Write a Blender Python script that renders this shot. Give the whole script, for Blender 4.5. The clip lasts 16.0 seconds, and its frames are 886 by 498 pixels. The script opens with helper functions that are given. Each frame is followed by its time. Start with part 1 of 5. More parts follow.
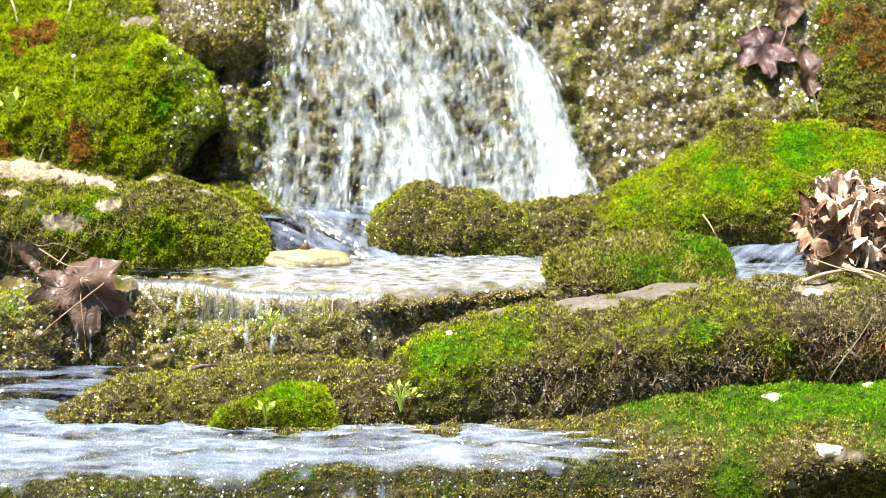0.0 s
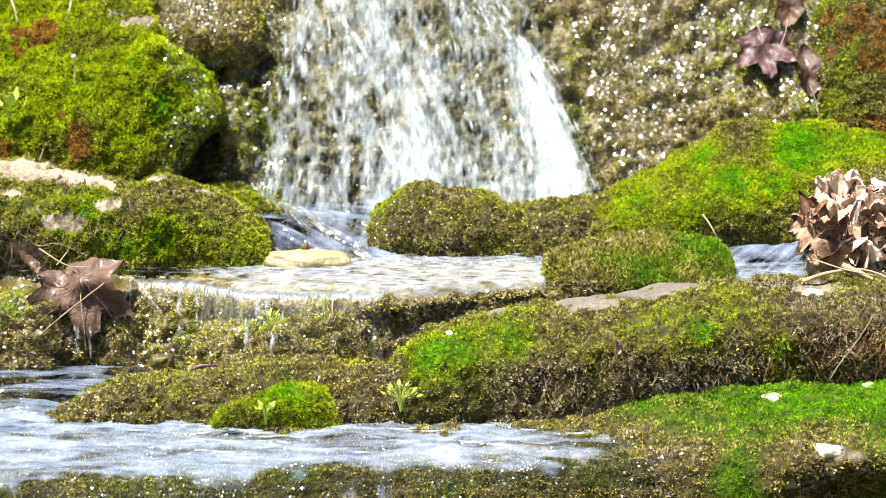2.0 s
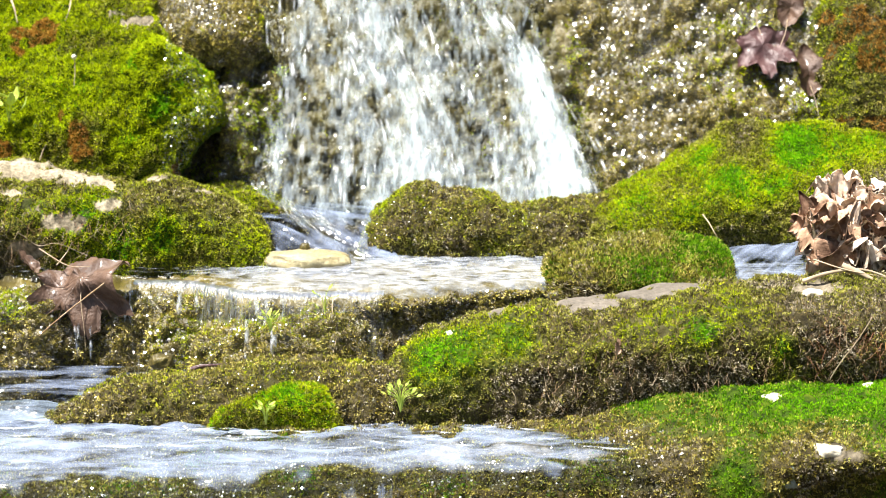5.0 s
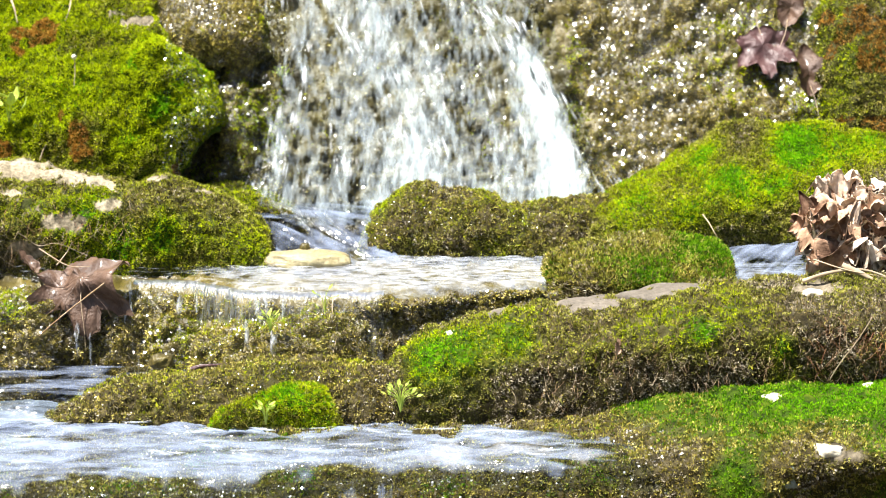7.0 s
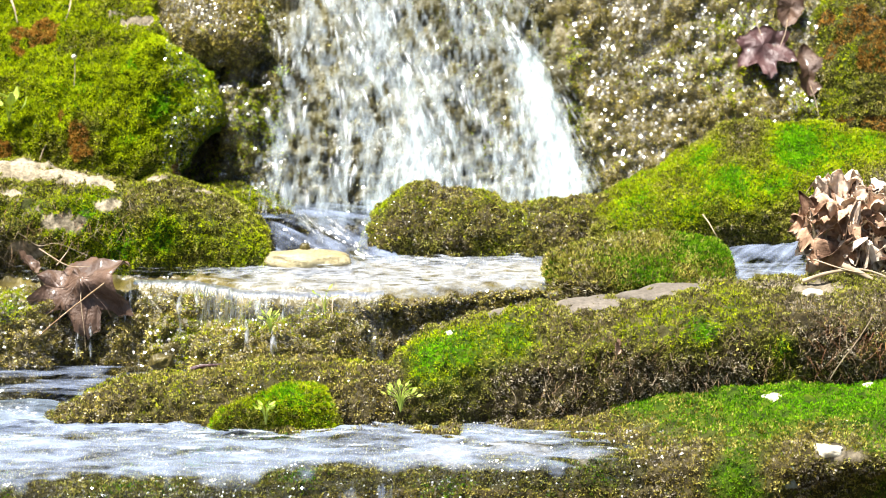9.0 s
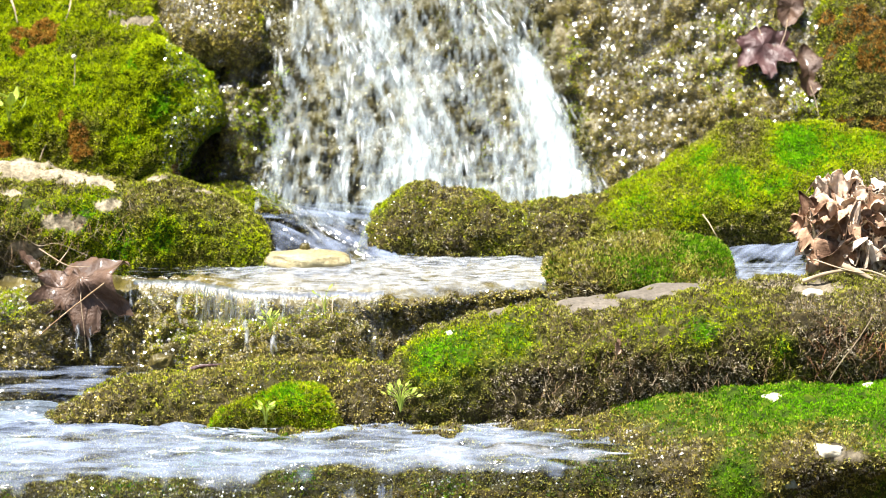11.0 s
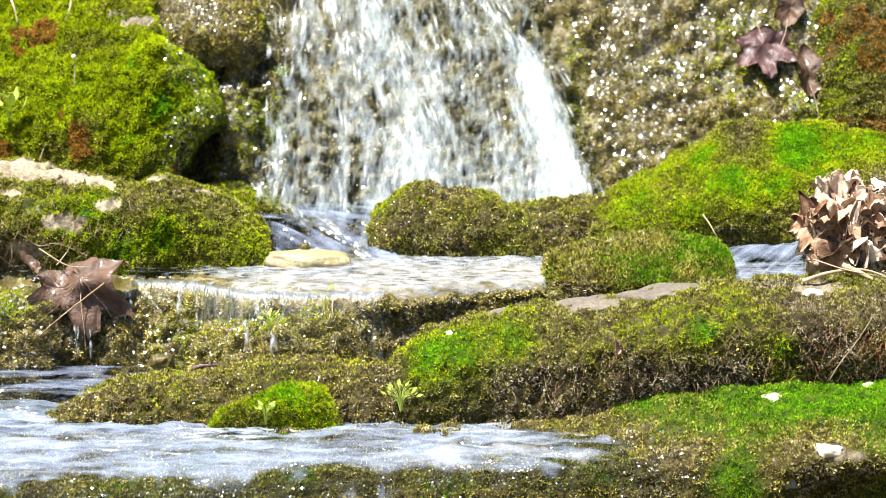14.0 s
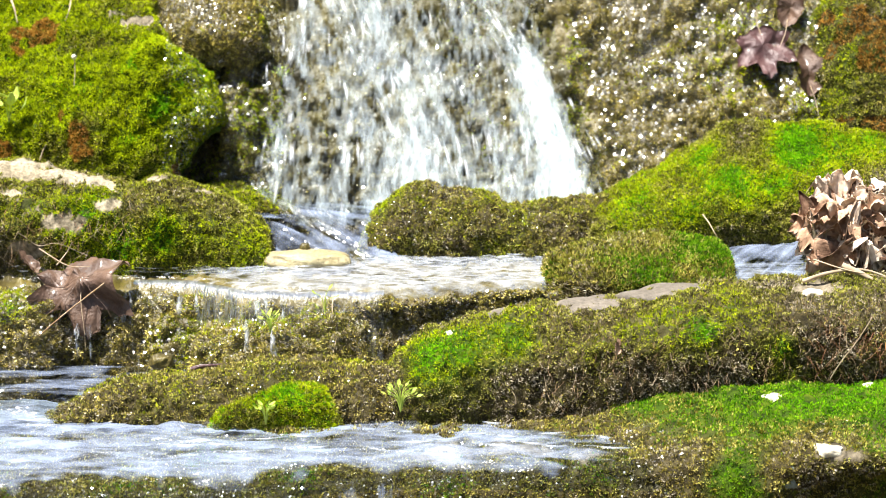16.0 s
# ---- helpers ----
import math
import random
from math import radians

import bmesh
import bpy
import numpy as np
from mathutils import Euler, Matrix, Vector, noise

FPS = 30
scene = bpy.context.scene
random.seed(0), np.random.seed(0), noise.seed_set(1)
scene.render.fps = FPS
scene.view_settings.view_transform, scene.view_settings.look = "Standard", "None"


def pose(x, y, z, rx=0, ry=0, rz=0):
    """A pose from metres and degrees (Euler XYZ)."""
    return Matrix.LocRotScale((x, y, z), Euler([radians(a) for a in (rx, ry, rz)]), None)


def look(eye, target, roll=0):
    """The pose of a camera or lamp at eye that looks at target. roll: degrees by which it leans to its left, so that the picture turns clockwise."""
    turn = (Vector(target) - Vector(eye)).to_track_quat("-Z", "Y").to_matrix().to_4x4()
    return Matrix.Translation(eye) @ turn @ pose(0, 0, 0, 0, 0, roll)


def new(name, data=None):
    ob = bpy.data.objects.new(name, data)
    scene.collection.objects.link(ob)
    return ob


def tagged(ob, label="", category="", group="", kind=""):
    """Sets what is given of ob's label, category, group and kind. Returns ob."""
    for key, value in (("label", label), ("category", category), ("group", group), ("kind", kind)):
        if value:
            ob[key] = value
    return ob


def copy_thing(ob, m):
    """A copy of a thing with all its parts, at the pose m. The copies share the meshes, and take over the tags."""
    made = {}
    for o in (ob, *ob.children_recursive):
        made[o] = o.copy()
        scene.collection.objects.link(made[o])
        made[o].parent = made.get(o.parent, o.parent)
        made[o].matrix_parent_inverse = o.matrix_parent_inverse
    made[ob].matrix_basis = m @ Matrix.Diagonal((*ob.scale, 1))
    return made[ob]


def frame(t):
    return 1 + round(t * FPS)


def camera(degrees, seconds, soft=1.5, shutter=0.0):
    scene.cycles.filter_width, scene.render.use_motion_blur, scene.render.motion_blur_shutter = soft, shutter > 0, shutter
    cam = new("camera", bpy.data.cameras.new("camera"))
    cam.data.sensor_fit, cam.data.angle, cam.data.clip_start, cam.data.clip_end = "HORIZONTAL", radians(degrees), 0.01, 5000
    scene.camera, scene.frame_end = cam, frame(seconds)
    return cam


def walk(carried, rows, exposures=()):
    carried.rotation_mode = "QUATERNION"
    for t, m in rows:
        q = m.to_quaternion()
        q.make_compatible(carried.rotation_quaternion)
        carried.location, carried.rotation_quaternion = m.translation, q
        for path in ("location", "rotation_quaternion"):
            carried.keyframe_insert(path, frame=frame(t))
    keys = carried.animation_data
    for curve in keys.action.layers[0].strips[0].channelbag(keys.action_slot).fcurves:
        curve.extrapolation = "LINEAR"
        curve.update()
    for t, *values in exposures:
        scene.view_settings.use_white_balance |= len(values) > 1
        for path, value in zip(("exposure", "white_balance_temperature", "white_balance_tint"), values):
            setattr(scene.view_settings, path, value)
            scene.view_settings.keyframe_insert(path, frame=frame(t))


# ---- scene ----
# ---- camera ----
cam = camera(26.0, 16.0, soft=0.35, shutter=0.4)
EYE = (0, -2.55, 0.596)
VIEW = pose(*EYE, 78, 0, 0)
walk(cam, [(0.0, VIEW), (16.0, VIEW)], exposures=[(0.0, 1.65), (16.0, 1.65)])
cam.data.dof.use_dof = True
cam.data.dof.focus_distance = 2.5
cam.data.dof.aperture_fstop = 5.0

# ---- light ----
SUN_DIR = Vector((-0.30, -0.2, 0.93)).normalized()
world = bpy.data.worlds.new("sky")
scene.world = world
world.use_nodes = True
sky = world.node_tree.nodes.new("ShaderNodeTexSky")
sky.sky_type = "NISHITA"
sky.sun_disc = False
sky.air_density, sky.dust_density, sky.ozone_density = 0.9, 2.0, 0.6
sky.sun_elevation = math.asin(SUN_DIR.z)
sky.sun_rotation = math.atan2(SUN_DIR.x, SUN_DIR.y)
back = world.node_tree.nodes["Background"]
back.inputs["Strength"].default_value = 0.055
world.node_tree.links.new(sky.outputs[0], back.inputs["Color"])
sun = new("sun", bpy.data.lights.new("sun", "SUN"))
sun.data.energy = 5.0
sun.data.angle = radians(0.53)
sun.data.color = (1.0, 0.96, 0.9)
sun.matrix_world = look(SUN_DIR * 5, (0, 0, 0))


# ---- numeric noise ----
def value_noise(p, seed=0):
    """Smooth lattice noise from -1 to 1 at the rows of p."""
    p = np.asarray(p, float)
    i = np.floor(p).astype(np.int64)
    w = p - i
    w = w * w * w * (w * (w * 6 - 15) + 10)
    total = np.zeros(len(p))
    for dx in (0, 1):
        for dy in (0, 1):
            for dz in (0, 1):
                h = (i[:, 0] + dx) * 374761393 + (i[:, 1] + dy) * 668265263 + (i[:, 2] + dz) * 2147483647 + seed * 974711
                h = (h ^ (h >> 13)) * 1274126177
                h = (h ^ (h >> 16)) & 0xFFFF
                k = (w[:, 0] if dx else 1 - w[:, 0]) * (w[:, 1] if dy else 1 - w[:, 1]) * (w[:, 2] if dz else 1 - w[:, 2])
                total += k * (h / 32767.5 - 1)
    return total


def fbm(p, scale, octaves=4, seed=0):
    p = np.asarray(p, float) * scale
    total, gain = np.zeros(len(p)), 1.0
    for o in range(octaves):
        total += gain * value_noise(p, seed + o * 7)
        p, gain = p * 2.03 + 11.7, gain * 0.5
    return total


# ---- materials ----
def material(name):
    m = bpy.data.materials.new(name)
    m.use_nodes = True
    n = m.node_tree.nodes
    return m, n, m.node_tree.links, n["Principled BSDF"]


def ramp(n, l, source, stops):
    r = n.new("ShaderNodeValToRGB")
    while len(r.color_ramp.elements) < len(stops):
        r.color_ramp.elements.new(0.5)
    for e, (at, c) in zip(r.color_ramp.elements, stops):
        e.position, e.color = at, (*c, 1)
    l.new(source, r.inputs[0])
    return r.outputs[0]


def noise_node(n, l, scale, detail=4, stretch=(1, 1, 1), rough=0.6):
    tc, mp, t = n.new("ShaderNodeTexCoord"), n.new("ShaderNodeMapping"), n.new("ShaderNodeTexNoise")
    mp.inputs["Scale"].default_value = stretch
    t.inputs["Scale"].default_value, t.inputs["Detail"].default_value = scale, detail
    t.inputs["Roughness"].default_value = rough
    l.new(tc.outputs["Object"], mp.inputs[0])
    l.new(mp.outputs[0], t.inputs["Vector"])
    return t.outputs[0]


def mix_colour(n, l, a, b, fac, mode="MIX"):
    m = n.new("ShaderNodeMix")
    m.data_type, m.blend_type = "RGBA", mode
    for sock, v in ((m.inputs[0], fac), (m.inputs[6], a), (m.inputs[7], b)):
        if isinstance(v, (int, float)):
            sock.default_value = v
        elif isinstance(v, tuple):
            sock.default_value = (*v, 1)
        else:
            l.new(v, sock)
    return m.outputs[2]


def bump(n, l, b, source, strength, distance):
    k = n.new("ShaderNodeBump")
    k.inputs["Strength"].default_value, k.inputs["Distance"].default_value = strength, distance
    l.new(source, k.inputs["Height"])
    l.new(k.outputs[0], b.inputs["Normal"])


def rock_material(name, dark, light, rough, stain=(0.12, 0.1, 0.04)):
    m, n, l, b = material(name)
    coarse, fine = noise_node(n, l, 14, 5), noise_node(n, l, 160, 6)
    c = ramp(n, l, coarse, [(0.32, dark), (0.68, light)])
    c = mix_colour(n, l, c, stain, ramp(n, l, noise_node(n, l, 30, 4), [(0.5, (0, 0, 0)), (0.7, (0.7, 0.7, 0.7))]))
    c = mix_colour(n, l, c, ramp(n, l, fine, [(0.3, (0.55, 0.55, 0.55)), (0.7, (1.25, 1.25, 1.25))]), 0.8, "MULTIPLY")
    l.new(c, b.inputs["Base Color"])
    b.inputs["Roughness"].default_value = rough
    bump(n, l, b, fine, 0.9, 0.003)
    return m


def leaf_material(name, stops, rough, spec=0.4, through_light=0.0, scale=60, coat=0.0, each=False, relief=0.0):
    """Colour by patches of the surface and at random from leaf to leaf."""
    m, n, l, b = material(name)
    patches = noise_node(n, l, scale, 3)
    geo = n.new("ShaderNodeNewGeometry")
    add = n.new("ShaderNodeMath")
    add.operation = "MULTIPLY_ADD"
    chance = n.new("ShaderNodeObjectInfo").outputs["Random"] if each else geo.outputs["Random Per Island"]
    l.new(chance, add.inputs[0])
    add.inputs[1].default_value = 0.75
    sub = n.new("ShaderNodeMath")
    sub.operation = "SUBTRACT"
    l.new(patches, sub.inputs[0])
    sub.inputs[1].default_value = 0.37
    l.new(sub.outputs[0], add.inputs[2])
    c = ramp(n, l, add.outputs[0], stops)
    l.new(c, b.inputs["Base Color"])
    b.inputs["Roughness"].default_value = rough
    b.inputs["Specular IOR Level"].default_value = spec
    b.inputs["Coat Weight"].default_value = coat
    b.inputs["Coat Roughness"].default_value = 0.12
    if relief:
        bump(n, l, b, noise_node(n, l, 130, 5), relief, 0.004)
    if through_light:
        tr, mx = n.new("ShaderNodeBsdfTranslucent"), n.new("ShaderNodeMixShader")
        mx.inputs[0].default_value = through_light
        l.new(c, tr.inputs[0])
        l.new(b.outputs[0], mx.inputs[1])
        l.new(tr.outputs[0], mx.inputs[2])
        l.new(mx.outputs[0], n["Material Output"].inputs[0])
    return m


def mossy_rock_material(name, bald_dark, bald_light):
    """A dark mat of old moss and soil, with bald stone where the attribute says so."""
    m, n, l, b = material(name)
    coarse, fine = noise_node(n, l, 14, 5), noise_node(n, l, 180, 6)
    mat = ramp(n, l, noise_node(n, l, 45, 5), [(0.35, (0.014, 0.011, 0.004)), (0.5, (0.04, 0.032, 0.011)), (0.7, (0.09, 0.074, 0.034))])
    lush = ramp(n, l, noise_node(n, l, 60, 5), [(0.35, (0.012, 0.024, 0.001)), (0.5, (0.032, 0.06, 0.002)), (0.7, (0.075, 0.105, 0.004))])
    fresh = n.new("ShaderNodeAttribute")
    fresh.attribute_name = "fresh"
    mat = mix_colour(n, l, mat, lush, fresh.outputs["Fac"])
    bald = ramp(n, l, coarse, [(0.32, bald_dark), (0.68, bald_light)])
    bald = mix_colour(n, l, bald, ramp(n, l, fine, [(0.3, (0.3, 0.3, 0.3)), (0.7, (1.3, 1.3, 1.3))]), 0.9, "MULTIPLY")
    mask = n.new("ShaderNodeAttribute")
    mask.attribute_name = "bald"
    l.new(mix_colour(n, l, mat, bald, mask.outputs["Fac"]), b.inputs["Base Color"])
    b.inputs["Roughness"].default_value = 0.8
    b.inputs["Specular IOR Level"].default_value = 0.12
    bump(n, l, b, fine, 0.9, 0.003)
    return m


DRY_ROCK = mossy_rock_material("pale_limestone", (0.1, 0.08, 0.045), (0.42, 0.36, 0.25))
SOIL_ROCK = mossy_rock_material("mossy_stone", (0.12, 0.1, 0.065), (0.26, 0.22, 0.155))
WET_ROCK = rock_material("wet_stone", (0.024, 0.018, 0.004), (0.14, 0.11, 0.028), 0.4, (0.11, 0.09, 0.01))
VIVID = leaf_material("vivid_moss", [(0.1, (0.085, 0.11, 0.001)), (0.5, (0.35, 0.44, 0.002)), (0.9, (0.66, 0.74, 0.008))], 0.6, 0.15, 0.4, scale=28)
DEEP = leaf_material("deep_green_moss", [(0.1, (0.018, 0.055, 0.001)), (0.5, (0.08, 0.225, 0.002)), (0.9, (0.28, 0.46, 0.01))], 0.6, 0.12, 0.35, scale=28)
NEON = leaf_material("young_green_moss", [(0.1, (0.04, 0.13, 0.001)), (0.5, (0.14, 0.4, 0.002)), (0.9, (0.32, 0.62, 0.006))], 0.6, 0.12, 0.45, scale=28)
OLIVE = leaf_material("olive_moss", [(0.1, (0.03, 0.03, 0.002)), (0.5, (0.175, 0.18, 0.012)), (0.9, (0.58, 0.57, 0.12))], 0.5, 0.25, 0.3, scale=34)
BROWN = leaf_material("brown_moss", [(0.1, (0.03, 0.022, 0.01)), (0.5, (0.145, 0.115, 0.065)), (0.9, (0.68, 0.6, 0.46))], 0.55, 0.25, 0.2, scale=34)
WET = leaf_material("wet_moss", [(0.1, (0.035, 0.03, 0.003)), (0.5, (0.25, 0.2, 0.014)), (0.9, (0.7, 0.6, 0.16))], 0.35, 0.5, 0.12, coat=0.8)
RUST = leaf_material("rusty_moss", [(0.12, (0.14, 0.06, 0.01)), (0.5, (0.36, 0.17, 0.02)), (0.88, (0.55, 0.34, 0.06))], 0.5, 0.4, 0.25)
FERN = leaf_material("fresh_leaf", [(0.2, (0.3, 0.45, 0.04)), (0.8, (0.6, 0.68, 0.15))], 0.45, 0.4, 0.4)
DEAD = leaf_material("dead_leaf", [(0.08, (0.1, 0.05, 0.028)), (0.35, (0.4, 0.25, 0.155)), (0.75, (0.82, 0.69, 0.54))], 0.65, 0.3, 0.12, scale=45, each=True, relief=0.7)
WET_DEAD = leaf_material("wet_dead_leaf", [(0.2, (0.022, 0.012, 0.007)), (0.5, (0.075, 0.042, 0.026)), (0.8, (0.16, 0.095, 0.06))], 0.5, 0.4, 0.1, scale=30, coat=0.3, relief=0.7)
SODDEN = leaf_material("sodden_leaf", [(0.2, (0.028, 0.012, 0.012)), (0.5, (0.065, 0.03, 0.028)), (0.8, (0.12, 0.06, 0.055))], 0.4, 0.5, 0.08, scale=30, coat=0.15, relief=0.7)
ROOT = leaf_material("dry_root", [(0.15, (0.12, 0.06, 0.025)), (0.5, (0.26, 0.16, 0.08)), (0.85, (0.45, 0.36, 0.24))], 0.7, 0.3)
RUST_ROOT = leaf_material("rusty_root", [(0.15, (0.12, 0.04, 0.015)), (0.5, (0.3, 0.12, 0.05)), (0.85, (0.42, 0.22, 0.11))], 0.7, 0.3)
TWIG = leaf_material("dry_twig", [(0.2, (0.2, 0.13, 0.07)), (0.8, (0.5, 0.4, 0.27))], 0.7, 0.3)


def water_material(name, tint, rough, ripple, size, stretch, milk=0.0, milk_scale=20, milk_stretch=(1, 1, 1), lo=0.5, hi=0.7, ior=1.33, white_colour=(0.86, 0.9, 0.93), soft_edge=False):
    """Clear water with a rippled, glossy surface; milk: how much diffuse white is mixed in, in streaks: aerated water
    in the falls, painted sky reflection in the pools.
    """
    m, n, l, b = material(name)
    n.remove(b)
    out = n["Material Output"]
    clear, gloss, mx = n.new("ShaderNodeBsdfTransparent"), n.new("ShaderNodeBsdfGlossy"), n.new("ShaderNodeMixShader")
    clear.inputs[0].default_value = (*tint, 1)
    gloss.inputs["Roughness"].default_value = rough
    fres, k = n.new("ShaderNodeFresnel"), n.new("ShaderNodeBump")
    fres.inputs[0].default_value = ior
    k.inputs["Strength"].default_value, k.inputs["Distance"].default_value = ripple, 0.004
    l.new(noise_node(n, l, size, 3, stretch), k.inputs["Height"])
    l.new(k.outputs[0], fres.inputs["Normal"])
    l.new(k.outputs[0], gloss.inputs["Normal"])
    l.new(fres.outputs[0], mx.inputs[0])
    l.new(clear.outputs[0], mx.inputs[1])
    l.new(gloss.outputs[0], mx.inputs[2])
    final = mx.outputs[0]
    if milk:
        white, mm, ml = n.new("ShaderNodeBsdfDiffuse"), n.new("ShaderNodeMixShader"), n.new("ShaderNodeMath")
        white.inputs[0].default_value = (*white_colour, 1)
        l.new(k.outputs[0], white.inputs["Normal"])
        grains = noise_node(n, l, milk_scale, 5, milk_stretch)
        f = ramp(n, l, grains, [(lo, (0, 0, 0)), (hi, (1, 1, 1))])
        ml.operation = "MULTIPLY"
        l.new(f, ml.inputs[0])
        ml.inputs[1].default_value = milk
        if soft_edge:
            thick, worn = n.new("ShaderNodeAttribute"), n.new("ShaderNodeMath")
            thick.attribute_name = "thickness"
            worn.operation = "MULTIPLY_ADD"
            l.new(thick.outputs["Fac"], worn.inputs[0])
            worn.inputs[1].default_value = 0.5
            l.new(grains, worn.inputs[2])
            shift = n.new("ShaderNodeMath")
            shift.operation = "SUBTRACT"
            l.new(worn.outputs[0], shift.inputs[0])
            shift.inputs[1].default_value = 0.42
            l.new(ramp(n, l, shift.outputs[0], [(lo, (0, 0, 0)), (hi, (1, 1, 1))]), ml.inputs[0])
            thin = n.new("ShaderNodeMath")
            thin.operation = "MULTIPLY"
            l.new(thick.outputs["Fac"], thin.inputs[0])
            l.new(fres.outputs[0], thin.inputs[1])
            l.new(thin.outputs[0], mx.inputs[0])
        l.new(ml.outputs[0], mm.inputs[0])
        l.new(final, mm.inputs[1])
        l.new(white.outputs[0], mm.inputs[2])
        final = mm.outputs[0]
    l.new(final, out.inputs[0])
    return m


# Reflected sky, painted as a diffuse colour into front pool, side water and veil.
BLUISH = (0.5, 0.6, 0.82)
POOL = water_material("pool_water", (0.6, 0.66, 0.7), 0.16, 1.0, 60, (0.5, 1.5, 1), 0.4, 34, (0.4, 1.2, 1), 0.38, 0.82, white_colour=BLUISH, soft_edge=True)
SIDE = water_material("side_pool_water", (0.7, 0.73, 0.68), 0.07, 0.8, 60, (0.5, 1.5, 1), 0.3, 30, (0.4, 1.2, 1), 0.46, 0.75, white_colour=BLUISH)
# Upper pool: the sky's glare is put into the diffuse white.
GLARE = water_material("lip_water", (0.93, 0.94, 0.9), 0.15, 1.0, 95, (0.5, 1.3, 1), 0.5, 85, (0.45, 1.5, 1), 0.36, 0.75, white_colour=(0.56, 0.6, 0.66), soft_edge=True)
# Drifting ripples: their highlights are painted as a pale diffuse colour.
RIPPLE = water_material("ripple_water", (0.95, 0.96, 0.95), 0.1, 0.6, 75, (0.5, 1.6, 1), 0.42, 90, (0.4, 1.5, 1), 0.36, 0.75, white_colour=(0.75, 0.83, 0.97), soft_edge=True)
# Chutes: blue-grey diffuse streaks stand in for the sky's sheen.
CHUTE = water_material("chute_water", (0.62, 0.66, 0.72), 0.06, 0.3, 40, (1, 1, 1), 0.46, 18, (1, 1, 1), 0.2, 0.75, white_colour=(0.42, 0.5, 0.68), soft_edge=True)
FILM = water_material("falling_water", (0.68, 0.72, 0.71), 0.15, 1.0, 75, (2.0, 0.7, 0.6), 0.56, 110, (1.3, 0.5, 0.4), 0.36, 0.95, white_colour=(0.62, 0.71, 0.74), soft_edge=True)
FOAM = water_material("white_water", (0.97, 0.98, 0.98), 0.15, 0.8, 90, (2.0, 0.5, 0.4), 0.68, 130, (1.5, 0.6, 0.5), 0.38, 0.85, soft_edge=True)
THIN = water_material("clear_film", (0.96, 0.97, 0.94), 0.3, 1.0, 80, (2.0, 0.6, 0.5), 0.1, 60, (2.0, 0.5, 0.35), 0.48, 0.8)
VEIL = water_material("lip_veil", (0.85, 0.88, 0.88), 0.15, 1.0, 70, (2.2, 0.6, 0.4), 0.3, 60, (2.0, 0.8, 0.3), 0.42, 0.85, white_colour=BLUISH, soft_edge=True)
BEAD = water_material("wet_gloss", (0.98, 0.98, 0.96), 0.22, 0.0, 50, (1, 1, 1), ior=1.6)


# ---- building tools ----
def mesh_object(name, verts, faces, mats, parent=None, label="", smooth=True, index=None, thickness=None):
    me = bpy.data.meshes.new(name)
    verts, faces = np.asarray(verts, np.float32), np.asarray(faces, np.int32)
    me.vertices.add(len(verts))
    me.vertices.foreach_set("co", verts.ravel())
    k = faces.shape[1]
    me.loops.add(faces.size)
    me.loops.foreach_set("vertex_index", faces.ravel())
    me.polygons.add(len(faces))
    me.polygons.foreach_set("loop_start", np.arange(0, faces.size, k, dtype=np.int32))
    me.polygons.foreach_set("use_smooth", np.full(len(faces), smooth))
    for m in (mats if isinstance(mats, (list, tuple)) else [mats]):
        me.materials.append(m)
    if index is not None:
        me.polygons.foreach_set("material_index", np.asarray(index, np.int32))
    me.update(calc_edges=True)
    if thickness is not None:
        me.attributes.new("thickness", "FLOAT", "POINT").data.foreach_set("value", np.asarray(thickness, np.float32).ravel())
    ob = new(name, me)
    if parent:
        ob.parent = parent
    if label:
        tagged(ob, label)
    return ob


def part(name, bm, mat, parent=None, label="", smooth=True):
    me = bpy.data.meshes.new(name)
    bm.to_mesh(me)
    bm.free()
    me.materials.append(mat)
    for p in me.polygons:
        p.use_smooth = smooth
    ob = new(name, me)
    if parent:
        ob.parent = parent
    if label:
        tagged(ob, label)
    return ob


def grid_faces(nu, nv):
    i = np.arange(nu * nv).reshape(nu, nv)
    return np.stack([i[:-1, :-1].ravel(), i[1:, :-1].ravel(), i[1:, 1:].ravel(), i[:-1, 1:].ravel()], 1)


def spline(keys, t):
    """Catmull-Rom through the rows of keys at t from 0 to 1."""
    keys = np.asarray(keys, float)
    k = np.concatenate([keys[:1] * 2 - keys[1:2], keys, keys[-1:] * 2 - keys[-2:-1]])
    s = np.clip(t, 0, 1) * (len(keys) - 1)
    i = np.minimum(s.astype(int), len(keys) - 2)
    w = (s - i).reshape(-1, *[1] * (keys.ndim - 1))
    a, b, c, d = k[i], k[i + 1], k[i + 2], k[i + 3]
    return b + 0.5 * w * (c - a + w * (2 * a - 5 * b + 4 * c - d + w * (3 * (b - c) + d - a)))


def normals_of(v):
    du, dv = np.gradient(v, axis=0), np.gradient(v, axis=1)
    n = np.cross(du, dv)
    return n / (np.linalg.norm(n, axis=2, keepdims=True) + 1e-12)


